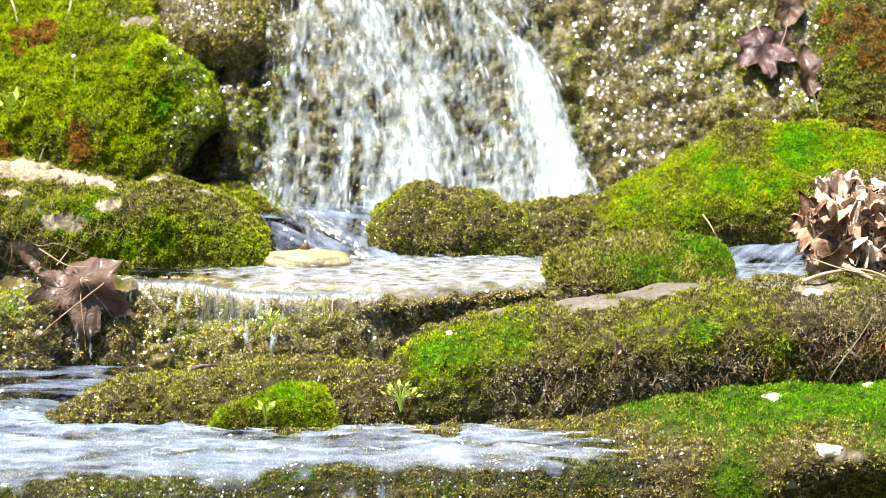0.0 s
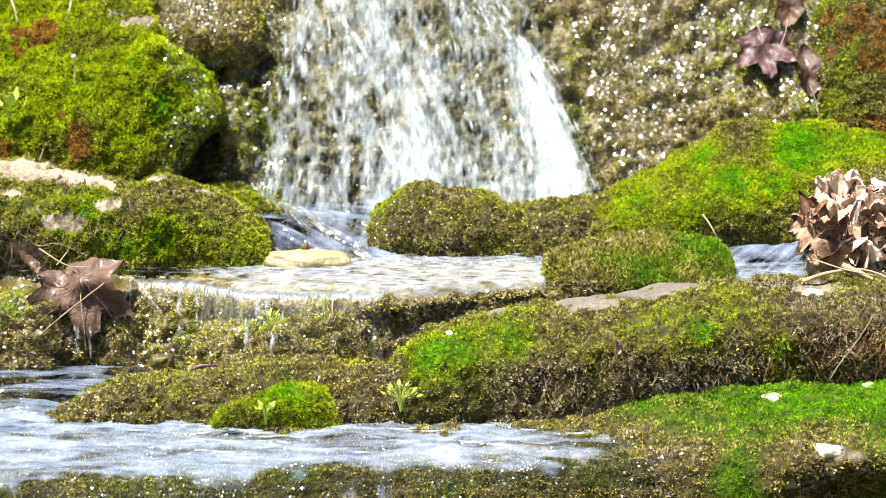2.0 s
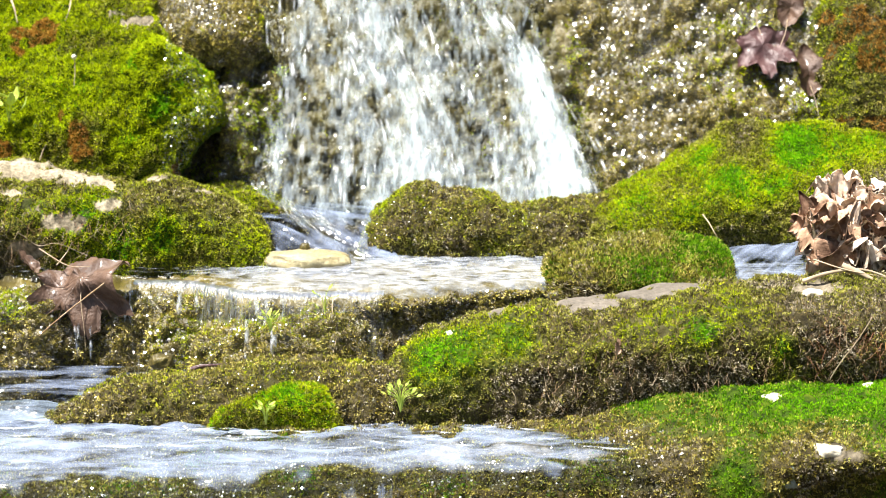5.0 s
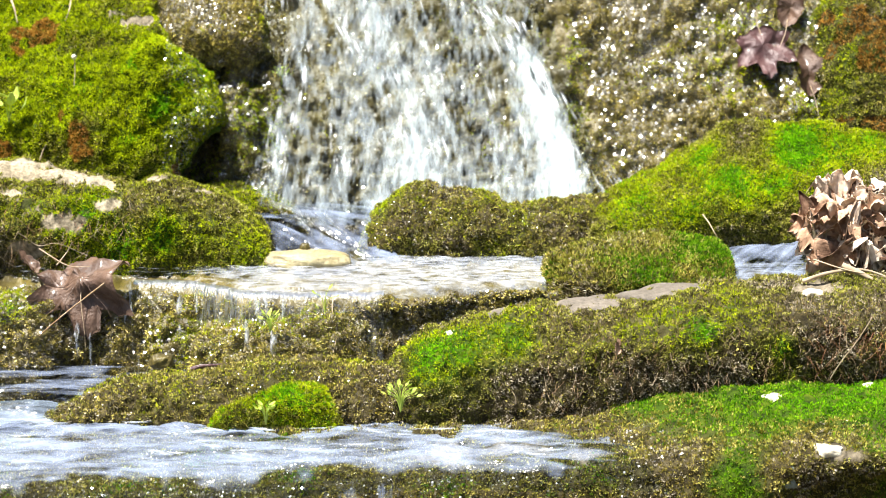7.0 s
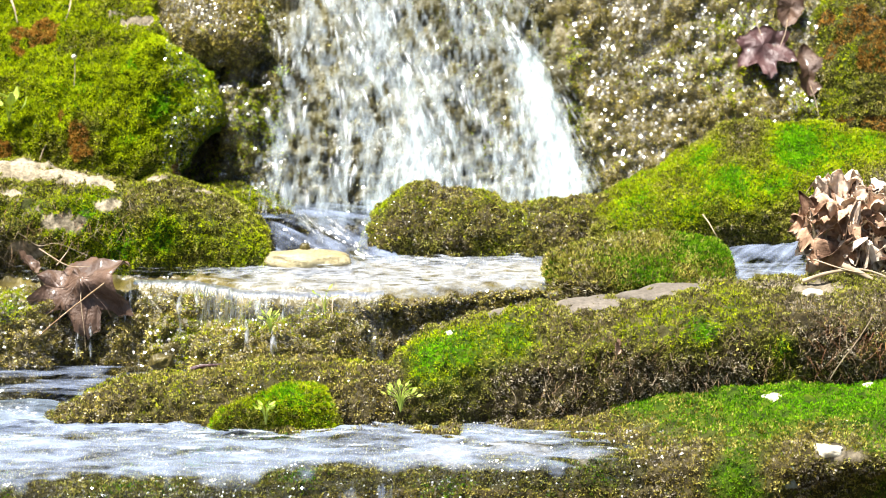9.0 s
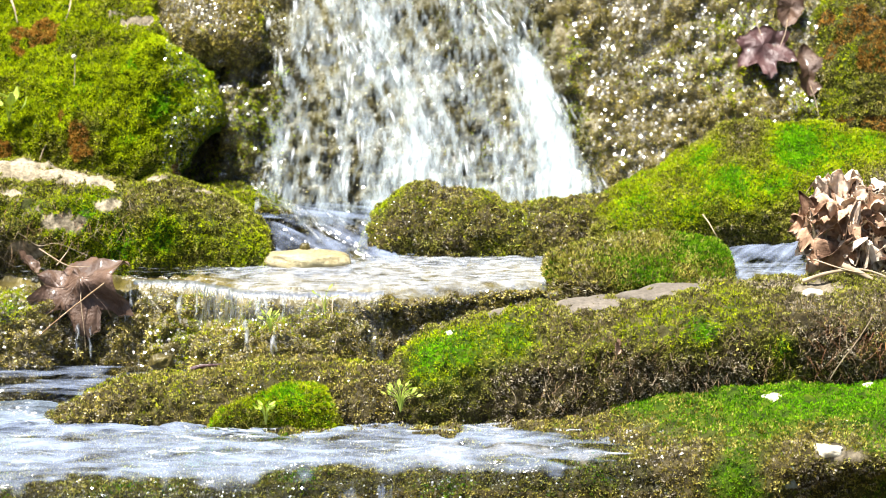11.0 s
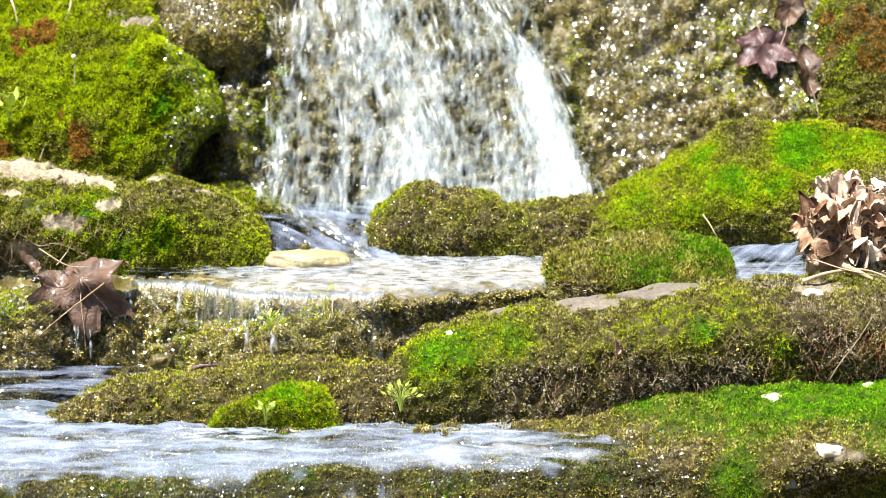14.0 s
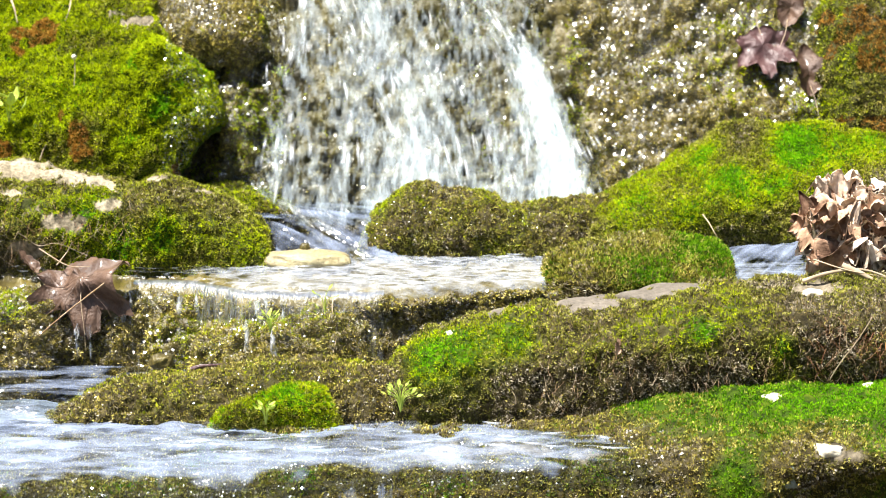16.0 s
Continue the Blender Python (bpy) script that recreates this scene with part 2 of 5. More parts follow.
def rock_surface(sections, nx, nu, lump, grain, seed, foot=0.12, ends=0.0):
    """A stone swept along x. A section: x, then y and z of its front foot, front face, crest and back."""
    s = np.asarray(sections, float)
    xs = np.linspace(s[0, 0], s[-1, 0], nx)
    j = np.clip(np.searchsorted(s[:, 0], xs, side="right") - 1, 0, len(s) - 2)
    w = (xs - s[j, 0]) / (s[j + 1, 0] - s[j, 0])
    rows = spline(s, (j + w) / (len(s) - 1))
    pts = rows[:, 1:].reshape(nx, 4, 2)
    low = pts[:, :1].copy()
    low[..., 1] -= foot
    rear = pts[:, 3:].copy()
    rear[..., 0] += 0.02
    rear[..., 1] -= foot
    pts = np.concatenate([low, pts, rear], 1).transpose(1, 0, 2)
    yz = spline(pts, np.linspace(0, 1, nu)).transpose(1, 0, 2)
    v = np.concatenate([np.broadcast_to(xs[:, None, None], (nx, nu, 1)), yz], 2)
    if ends:
        e = np.clip(np.minimum(xs - xs[0], xs[-1] - xs) / ends, 0, 1)
        k = np.sqrt(1 - (1 - e) ** 2)[:, None]
        mid = v[:, :, 1].mean(1, keepdims=True)
        v[:, :, 1] = mid + (v[:, :, 1] - mid) * k
        low = v[:, :, 2].min(1, keepdims=True)
        v[:, :, 2] = low + (v[:, :, 2] - low) * k
    n = normals_of(v)
    p = v.reshape(-1, 3)
    tufts = np.abs(fbm(p, 55, 2, seed + 31))
    d = lump * fbm(p, 16, 3, seed) + 1.5 * grain * (1.6 * tufts - 0.6 + 0.6 * fbm(p, 120, 2, seed + 41))
    return (p + n.reshape(-1, 3) * d[:, None]).reshape(nx, nu, 3)


def leaves_on(v, count, tone, size, seed, keep=0.0, lean=0.5, wet=0.0, bare=(), vivid=(), rust=0.0, lay=0.35, u_range=(0.12, 0.8), gap=(9, 9), thin=0.3, young=1.95):
    """Small moss leaves over the surface v: points, faces and material numbers (vivid, olive, brown, wet, rusty, young).
    tone: from -1 (brown) to 1 (vivid); bare and vivid: (x, y, z, radius) of bald and of fresh patches."""
    rng = np.random.default_rng(seed)
    nx, nu = v.shape[:2]
    n = normals_of(v)
    a = np.linalg.norm(np.cross(v[1:, :-1] - v[:-1, :-1], v[:-1, 1:] - v[:-1, :-1]), axis=2)
    a[:, : int(nu * u_range[0])] = 0
    a[:, int(nu * u_range[1]):] = 0
    count, size = int(count * 0.82), size * 0.84
    a[np.abs(v[:-1, :-1, 0]) > 0.7] = 0
    a[(v[:-1, :-1, 0] > gap[0]) & (v[:-1, :-1, 0] < gap[1])] *= thin
    pick = rng.choice(a.size, count, p=(a / a.sum()).ravel())
    i, j = np.divmod(pick, nu - 1)
    s, t = rng.random((2, count, 1))
    at = (v[i, j] * (1 - s) + v[i + 1, j] * s) * (1 - t) + (v[i, j + 1] * (1 - s) + v[i + 1, j + 1] * s) * t
    nn = n[i, j]
    cover = fbm(at, 22, 4, seed + 3)
    ok = cover > keep - 1
    for bx, by, bz, r in bare:
        ok &= np.linalg.norm((at - (bx, by, bz)) * (0.65, 0.7, 1.8), axis=1) > r * (1 + 0.6 * fbm(at, 45, 4, seed + 5))
    at, nn = at[ok], nn[ok]
    m = len(at)
    g = tone + 0.9 * fbm(at, 11, 3, seed + 9) + 0.35 * rng.standard_normal(m) + 0.5 * (nn[:, 2] - 0.4)
    if vivid:
        g += 1.6 * np.max([np.exp(-(np.linalg.norm(at - v3[:3], axis=1) / v3[3]) ** 2) for v3 in np.array(vivid)], axis=0)
    kind = np.where(g > young, 5, np.where(g > 0.55, 0, np.where(g > -0.45, 1, 2)))
    damp = rng.random(m) < np.clip(wet + 0.5 * wet * fbm(at, 14, 2, seed + 13), 0, 1)
    kind = np.where(damp & (kind > 0) & (kind < 5), 3, kind)
    if rust:
        kind = np.where(fbm(at, 18, 3, seed + 17) > 1 - rust, 4, kind)
    up = nn + np.array((0, 0, lean)) + lay * rng.standard_normal((m, 3))
    up /= np.linalg.norm(up, axis=1, keepdims=True)
    side = np.cross(up, rng.standard_normal((m, 3)))
    side /= np.linalg.norm(side, axis=1, keepdims=True)
    other = np.cross(up, side)
    high = size * (0.6 + 0.8 * rng.random((m, 1)))
    base = at - nn * size * 0.3
    points = [base]
    for k in range(3):
        th = 2 * np.pi * k / 3 + rng.uniform(-0.7, 0.7, (m, 1))
        out = side * np.cos(th) + other * np.sin(th)
        across = other * np.cos(th) - side * np.sin(th)
        rise = rng.uniform(0.35, 1.15, (m, 1))
        tip = base + up * high * rise + out * high * (1.2 - 0.8 * rise) * 0.8
        points += [base + (tip - base) * 0.4 + up * high * 0.12 + across * high * 0.26, tip]
    q = np.stack(points, 1)
    one = np.array([(0, 1 + 2 * k, 2 + 2 * k) for k in range(3)])
    f = (np.arange(m)[:, None, None] * 7 + one[None]).reshape(-1, 3)
    return q.reshape(-1, 3), f, np.repeat(kind, 3)


def beads_on(v, count, size, seed, u_range, z_top=9.0, spread=0.35, x_range=(-0.68, 0.68), gap=(9, 9)):
    """Small flat beads of water that lie on the surface v, each tilted a little its own way."""
    rng = np.random.default_rng(seed)
    nu = v.shape[1]
    n = normals_of(v)
    a = np.linalg.norm(np.cross(v[1:, :-1] - v[:-1, :-1], v[:-1, 1:] - v[:-1, :-1]), axis=2)
    a[:, : int(nu * u_range[0])] = 0
    a[:, int(nu * u_range[1]):] = 0
    a[(v[:-1, :-1, 0] < x_range[0]) | (v[:-1, :-1, 0] > x_range[1]) | (v[:-1, :-1, 2] > z_top)] = 0
    a[(v[:-1, :-1, 0] > gap[0]) & (v[:-1, :-1, 0] < gap[1])] *= 0.15
    a *= np.clip(0.6 + fbm(v[:-1, :-1].reshape(-1, 3), 28, 3, seed).reshape(a.shape), 0.05, 2)
    i, j = np.divmod(rng.choice(a.size, count, p=(a / a.sum()).ravel()), nu - 1)
    s, t = rng.random((2, count, 1))
    at = (v[i, j] * (1 - s) + v[i + 1, j] * s) * (1 - t) + (v[i, j + 1] * (1 - s) + v[i + 1, j + 1] * s) * t
    nn = n[i, j] + spread * rng.standard_normal((count, 3))
    nn /= np.linalg.norm(nn, axis=1, keepdims=True)
    side = np.cross(nn, rng.standard_normal((count, 3)))
    side /= np.linalg.norm(side, axis=1, keepdims=True)
    other = np.cross(nn, side)
    r = size * rng.uniform(0.5, 1.3, (count, 1))
    at = at + n[i, j] * 0.0045
    q = np.stack([at + r * (side * math.cos(th) + other * math.sin(th)) for th in np.array((0.2, 1.4, 3.5, 4.9))], 1)
    return q.reshape(-1, 3), np.arange(count * 4).reshape(count, 4)


def stone(name, sections, label, mat=SOIL_ROCK, nx=180, nu=60, lump=0.006, grain=0.0025, seed=1, moss=None, moss_label="", kind="", category="rock", foot=0.12, ends=0.025, beads=None, fresh=VIVID):
    v = rock_surface(sections, nx, nu, lump, grain, seed, foot, 0.0 if kind else ends)
    p = v.reshape(-1, 3)
    ob = mesh_object(name, p, grid_faces(nx, nu), mat)
    tagged(ob, label, category, kind=kind)
    bald = np.zeros(len(p))
    for bx, by, bz, r in (moss or {}).get("bare", ()):
        d = np.linalg.norm((p - (bx, by, bz)) * (0.65, 0.7, 1.8), axis=1) / (r * (1 + 0.6 * fbm(p, 45, 4, seed + 55)))
        bald = np.maximum(bald, np.clip((1.25 - d) / 0.3, 0, 1))
    ob.data.attributes.new("bald", "FLOAT", "POINT").data.foreach_set("value", bald.astype(np.float32))
    g = np.full(len(p), (moss or {}).get("tone", -1.0)) + 0.5 * fbm(p, 11, 3, seed + 59)
    for vx, vy, vz, r in (moss or {}).get("vivid", ()):
        g += 1.6 * np.exp(-(np.linalg.norm(p - (vx, vy, vz), axis=1) / r) ** 2)
    ob.data.attributes.new("fresh", "FLOAT", "POINT").data.foreach_set("value", np.clip(g * 0.8 + 0.1, 0, 1).astype(np.float32))
    if moss:
        q, f, k = leaves_on(v, seed=seed + 50, **moss)
        tagged(mesh_object("moss", q, f, [fresh, OLIVE, BROWN, WET, RUST, NEON], ob, moss_label, smooth=False, index=k), kind="stuff")
    if beads:
        q, f = beads_on(v, seed=seed + 70, **beads)
        drops = mesh_object("water_bead_cover", q, f, BEAD, ob, "glinting beads of water", smooth=False)
        drops.visible_shadow = False
        tagged(drops, kind="stuff")
    return ob, v


# ---- the ground and the rock face ----
def terrain():
    xs = np.concatenate([-np.geomspace(400, 1.3, 40), np.linspace(-1.2, 1.2, 110), np.geomspace(1.3, 400, 40)])
    ys = np.concatenate([-np.geomspace(400, 1.0, 40), np.linspace(-0.95, 1.6, 110), np.geomspace(1.7, 400, 40)])
    gx, gy = np.meshgrid(xs, ys, indexing="ij")
    p = np.stack([gx, gy, gx * 0], 2).reshape(-1, 3)
    z = np.interp(gy, [-400, -20, -3, -0.8, -0.42, -0.36, 0.35, 0.5, 0.75, 1.3, 3, 30, 400], [-14, -4.5, -0.95, -0.55, -0.4, -0.3, -0.22, 0.1, 0.4, 0.62, 1.2, 9, 26])
    bank = np.interp(gy, [-400, -20, -3, -0.9, -0.5, -0.36, -0.15, 0.05, 0.2, 0.32, 0.5, 0.75, 1.3, 3, 30, 400], [-14, -4.5, -0.95, -0.58, -0.34, -0.07, 0.03, 0.06, 0.17, 0.25, 0.44, 0.55, 0.68, 1.2, 9, 26])
    side = np.clip((np.abs(gx) - 0.72) / 0.14, 0, 1)
    z = z + (bank - z) * side * side * (3 - 2 * side)
    z = z + 0.025 * side * fbm(p, 9, 3, 8).reshape(z.shape)
    z = z + 0.05 * fbm(p, 1.6, 4, 3).reshape(z.shape) * np.clip(np.abs(gy - 0.1) - 0.7, 0, 1)
    v = np.stack([gx, gy, z], 2)
    m, n, l, b = material("leaf_litter")
    c = ramp(n, l, noise_node(n, l, 9, 8), [(0.3, (0.025, 0.018, 0.01)), (0.5, (0.075, 0.05, 0.026)), (0.62, (0.05, 0.06, 0.014)), (0.75, (0.14, 0.1, 0.055))])
    l.new(c, b.inputs["Base Color"])
    b.inputs["Roughness"].default_value = 0.85
    b.inputs["Specular IOR Level"].default_value = 0.2
    bump(n, l, b, noise_node(n, l, 40, 6), 1.0, 0.03)
    ob = mesh_object("ground", v.reshape(-1, 3), grid_faces(len(xs), len(ys)), m)
    tagged(ob, "brown leaf-littered wooded slope around the stream", "ground", kind="structure")


terrain()

FACE = [
    (-1.143, 0.36, -0.004, 0.41, 0.139, 0.47, 0.264, 0.56, 0.409),
    (-0.441, 0.38, -0.012, 0.4, 0.136, 0.48, 0.263, 0.56, 0.409),
    (-0.372, 0.385, -0.012, 0.395, 0.136, 0.42, 0.236, 0.55, 0.41),
    (-0.332, 0.345, 0.002, 0.365, 0.14, 0.405, 0.236, 0.54, 0.411),
    (-0.27, 0.33, 0.008, 0.365, 0.136, 0.425, 0.255, 0.52, 0.412),
    (-0.162, 0.33, 0.011, 0.37, 0.136, 0.43, 0.269, 0.5, 0.413),
    (0.102, 0.33, 0.011, 0.37, 0.136, 0.43, 0.269, 0.5, 0.413),
    (0.242, 0.32, 0.013, 0.36, 0.138, 0.42, 0.27, 0.5, 0.413),
    (0.449, 0.3, 0.017, 0.34, 0.141, 0.4, 0.272, 0.48, 0.414),
    (0.71, 0.3, 0.017, 0.34, 0.141, 0.4, 0.272, 0.48, 0.414),
    (1.144, 0.3, 0.017, 0.34, 0.141, 0.4, 0.272, 0.48, 0.414),
]
stone("rock_face", FACE, "wet brown limestone face behind the waterfall", WET_ROCK, 460, 120, 0.009, 0.005, 5,
      dict(count=120000, tone=0.1, size=0.0058, keep=0.1, gap=(-0.25, 0.19), thin=0.1, wet=0.85, lean=0.1, lay=0.6, u_range=(0.15, 0.82),
           vivid=[(0.235, 0.36, 0.235, 0.022), (0.225, 0.37, 0.26, 0.02), (0.255, 0.35, 0.19, 0.016), (0.56, 0.35, 0.2, 0.03), (-0.17, 0.4, 0.3, 0.02), (-0.22, 0.37, 0.26, 0.02), (0.56, 0.42, 0.33, 0.02)]),
      "dripping olive-brown moss with glints", beads=dict(count=100000, size=0.0025, u_range=(0.15, 0.85), gap=(-0.27, 0.2), spread=0.3), kind="structure", category="rock face", foot=0.2)

# ---- the ledges, front to back ----
FRONT = [
    (-1.308, -0.45, -0.236, -0.435, -0.164, -0.33, -0.16, -0.19, -0.16),
    (-0.52, -0.45, -0.236, -0.43, -0.162, -0.33, -0.158, -0.19, -0.159),
    (-0.27, -0.42, -0.226, -0.4, -0.16, -0.31, -0.155, -0.19, -0.157),
    (-0.15, -0.385, -0.226, -0.365, -0.156, -0.3, -0.15, -0.19, -0.153),
    (0.0, -0.375, -0.226, -0.352, -0.155, -0.29, -0.149, -0.19, -0.15),
    (0.12, -0.375, -0.226, -0.348, -0.147, -0.29, -0.145, -0.18, -0.144),
    (0.19, -0.37, -0.226, -0.345, -0.147, -0.29, -0.144, -0.18, -0.131),
    (0.25, -0.385, -0.226, -0.36, -0.139, -0.3, -0.129, -0.18, -0.113),
    (0.32, -0.4, -0.226, -0.39, -0.126, -0.32, -0.106, -0.17, -0.104),
    (0.39, -0.405, -0.226, -0.41, -0.117, -0.33, -0.097, -0.17, -0.099),
    (0.447, -0.35, -0.195, -0.405, -0.117, -0.33, -0.092, -0.17, -0.096),
    (0.726, -0.35, -0.195, -0.405, -0.114, -0.33, -0.09, -0.17, -0.093),
]
stone("front_ledge", FRONT, "low limestone ledge with short green moss, wet at the pool", SOIL_ROCK, 420, 80, 0.005, 0.0025, 11,
      dict(count=160000, tone=-0.5, young=1.6, size=0.0052, keep=0.0, wet=0.5, lay=0.4,
           vivid=[(0.357, -0.25, -0.098, 0.09), (0.505, -0.25, -0.098, 0.14), (0.27, -0.2, -0.108, 0.06), (0.429, -0.28, -0.096, 0.06), (0.34, -0.4, -0.14, 0.035)],
           bare=[(0.46, -0.39, -0.109, 0.014), (0.413, -0.24, -0.093, 0.01), (0.0, -0.28, -0.148, 0.03), (0.09, -0.27, -0.147, 0.026), (0.17, -0.3, -0.146, 0.018)], u_range=(0.1, 0.85)),
      "short green moss turning brown at the wet edge", fresh=DEEP, foot=0.25,
      beads=dict(count=26000, size=0.0014, u_range=(0.12, 0.65), x_range=(-0.5, 0.28)))

LOW_RIDGE = [
    (-0.544, -0.19, -0.153, -0.19, -0.148, -0.17, -0.152, -0.13, -0.165),
    (-0.486, -0.2, -0.146, -0.19, -0.128, -0.16, -0.116, -0.1, -0.135),
    (-0.428, -0.2, -0.148, -0.19, -0.118, -0.15, -0.096, -0.09, -0.116),
    (-0.318, -0.2, -0.15, -0.19, -0.111, -0.15, -0.082, -0.08, -0.105),
    (-0.187, -0.2, -0.15, -0.19, -0.105, -0.14, -0.07, -0.07, -0.09),
    (-0.091, -0.2, -0.148, -0.195, -0.106, -0.15, -0.074, -0.07, -0.098),
    (-0.018, -0.19, -0.151, -0.18, -0.12, -0.13, -0.078, -0.07, -0.099),
    (0.056, -0.17, -0.16, -0.16, -0.141, -0.12, -0.112, -0.07, -0.134),
]
stone("low_ridge", LOW_RIDGE, "low wet stone ridge covered in olive moss", SOIL_ROCK, 260, 60, 0.005, 0.003, 21,
      dict(count=42000, tone=-0.05, size=0.0052, keep=0.1, wet=0.55, lay=0.5), "wet olive moss",
      beads=dict(count=7000, size=0.0009, u_range=(0.12, 0.6)))

HIGH_RIDGE = [
    (-0.091, -0.19, -0.151, -0.18, -0.129, -0.15, -0.106, -0.08, -0.127),
    (-0.047, -0.2, -0.148, -0.19, -0.092, -0.15, -0.057, -0.07, -0.073),
    (0.004, -0.2, -0.146, -0.195, -0.068, -0.14, -0.028, -0.05, -0.047),
    (0.085, -0.2, -0.143, -0.2, -0.056, -0.135, -0.018, -0.04, -0.037),
    (0.129, -0.2, -0.139, -0.2, -0.052, -0.13, -0.007, -0.03, -0.027),
    (0.233, -0.2, -0.131, -0.205, -0.03, -0.12, 0.009, -0.02, -0.017),
    (0.382, -0.19, -0.125, -0.205, -0.008, -0.1, 0.021, 0, -0.005),
    (0.545, -0.19, -0.118, -0.21, 0.001, -0.1, 0.034, 0, 0.01),
    (0.789, -0.19, -0.118, -0.21, 0.001, -0.1, 0.034, 0, 0.01),
]
_, RIDGE_FACE = stone("high_ridge", HIGH_RIDGE, "long rounded boulder with green moss, dry roots and bare grey crest", SOIL_ROCK, 340, 80, 0.006, 0.003, 31,
      dict(count=95000, tone=-0.2, young=1.3, size=0.0052, keep=0.15, wet=0.12, lay=0.5,
           vivid=[(0.012, -0.17, -0.035, 0.05), (0.084, -0.17, -0.024, 0.04), (-0.017, -0.18, -0.051, 0.04), (0.33, -0.2, -0.012, 0.018), (0.43, -0.21, -0.03, 0.02)],
           bare=[(0.482, -0.12, 0.026, 0.018)]),
      "moss from vivid green to brown")

LIP_X = [-1.5, -0.6, -0.5, -0.4, -0.34, -0.28, -0.19, -0.1, 0.0, 0.1, 0.17, 0.25, 0.4, 0.9]
LIP_Y = [0.07, 0.07, 0.07, 0.066, 0.05, 0.01, -0.01, -0.006, 0.01, 0.03, 0.06, 0.05, 0.03, 0.03]


def lip_at(x):
    """Where the upper pool spills over: the lip's y along x."""
    return np.interp(x, LIP_X, LIP_Y) + 0.004 * np.sin(31 * np.asarray(x)) + 0.002 * np.sin(83 * np.asarray(x) + 1)


def ledge_row(x, foot_out, foot_z, front_out, front_z):
    y = float(lip_at(x))
    return (x, y - foot_out, foot_z, y - front_out, front_z, y + 0.012, -0.016, 0.3, -0.03)


LEDGE = [ledge_row(*r) for r in (
    (-1.454, 0.07, -0.144, 0.05, -0.05), (-0.62, 0.07, -0.144, 0.055, -0.045), (-0.56, 0.07, -0.144, 0.05, -0.045), (-0.52, 0.04, -0.147, 0.02, -0.055),
    (-0.47, 0.04, -0.147, 0.015, -0.06), (-0.42, 0.06, -0.147, 0.035, -0.05), (-0.34, 0.065, -0.147, 0.04, -0.05), (-0.27, 0.045, -0.147, 0.02, -0.055),
    (-0.2, 0.03, -0.147, 0.015, -0.05), (-0.1, 0.03, -0.144, 0.018, -0.045), (0.0, 0.035, -0.14, 0.012, -0.04), (0.07, 0.02, -0.131, 0.006, -0.03),
    (0.13, 0.03, -0.12, 0.022, -0.02), (0.205, 0.05, -0.112, 0.03, -0.025), (0.403, 0.03, -0.093, 0.01, -0.04), (0.832, 0.02, -0.093, 0.01, -0.04))]
stone("pool_ledge", LEDGE, "stepped limestone ledge under the pool, its face hung with wet moss", WET_ROCK, 460, 110, 0.006, 0.005, 41,
      dict(count=90000, tone=-0.4, size=0.0065, keep=0.15, wet=0.6, lay=0.6, lean=0.1, u_range=(0.1, 0.56), vivid=[(-0.6, 0.02, -0.03, 0.03)]), "dark dripping moss", foot=0.2,
      beads=dict(count=30000, size=0.0024, u_range=(0.12, 0.56), spread=0.5))

SHELF = [
    (-0.352, -0.05, -0.122, -0.05, -0.094, -0.03, -0.072, 0.02, -0.081),
    (-0.293, -0.07, -0.116, -0.065, -0.071, -0.035, -0.047, 0.02, -0.057),
    (-0.232, -0.075, -0.115, -0.07, -0.065, -0.04, -0.04, 0.02, -0.052),
    (-0.171, -0.07, -0.116, -0.06, -0.056, -0.035, -0.028, 0.02, -0.039),
    (-0.118, -0.06, -0.119, -0.05, -0.059, -0.03, -0.037, 0.02, -0.047),
    (-0.072, -0.05, -0.122, -0.04, -0.093, -0.02, -0.075, 0.02, -0.081),
]
stone("shelf_stone", SHELF, "low wet stone shelf under the ledge, splashed by water", WET_ROCK, 130, 50, 0.005, 0.004, 141,
      dict(count=24000, tone=-0.1, size=0.0055, keep=0.1, wet=0.65, lay=0.5, lean=0.2), "wet olive moss",
      beads=dict(count=9000, size=0.0014, u_range=(0.12, 0.7), spread=0.45))

CUSHION = [
    (0.129, 0.06, 0.002, 0.07, 0.006, 0.1, 0.013, 0.13, 0.008),
    (0.163, 0.02, -0.009, 0.03, 0.007, 0.07, 0.029, 0.13, 0.016),
    (0.21, -0.01, -0.018, -0.005, 0.012, 0.07, 0.041, 0.14, 0.026),
    (0.282, -0.015, -0.021, -0.01, 0.016, 0.08, 0.048, 0.15, 0.032),
    (0.353, -0.01, -0.02, 0, 0.013, 0.08, 0.045, 0.15, 0.029),
    (0.399, 0, -0.016, 0.01, 0.009, 0.07, 0.034, 0.13, 0.02),
    (0.419, 0.01, -0.015, 0.02, -0.003, 0.05, 0.008, 0.1, -0.002),
]
stone("moss_cushion_stone", CUSHION, "rounded stone under a thick cushion of green moss", SOIL_ROCK, 160, 60, 0.003, 0.0015, 51,
      dict(count=36000, tone=0.1, size=0.0065, keep=-2, wet=0.25, lay=0.3, lean=0.8), "thick upright green moss", fresh=DEEP)

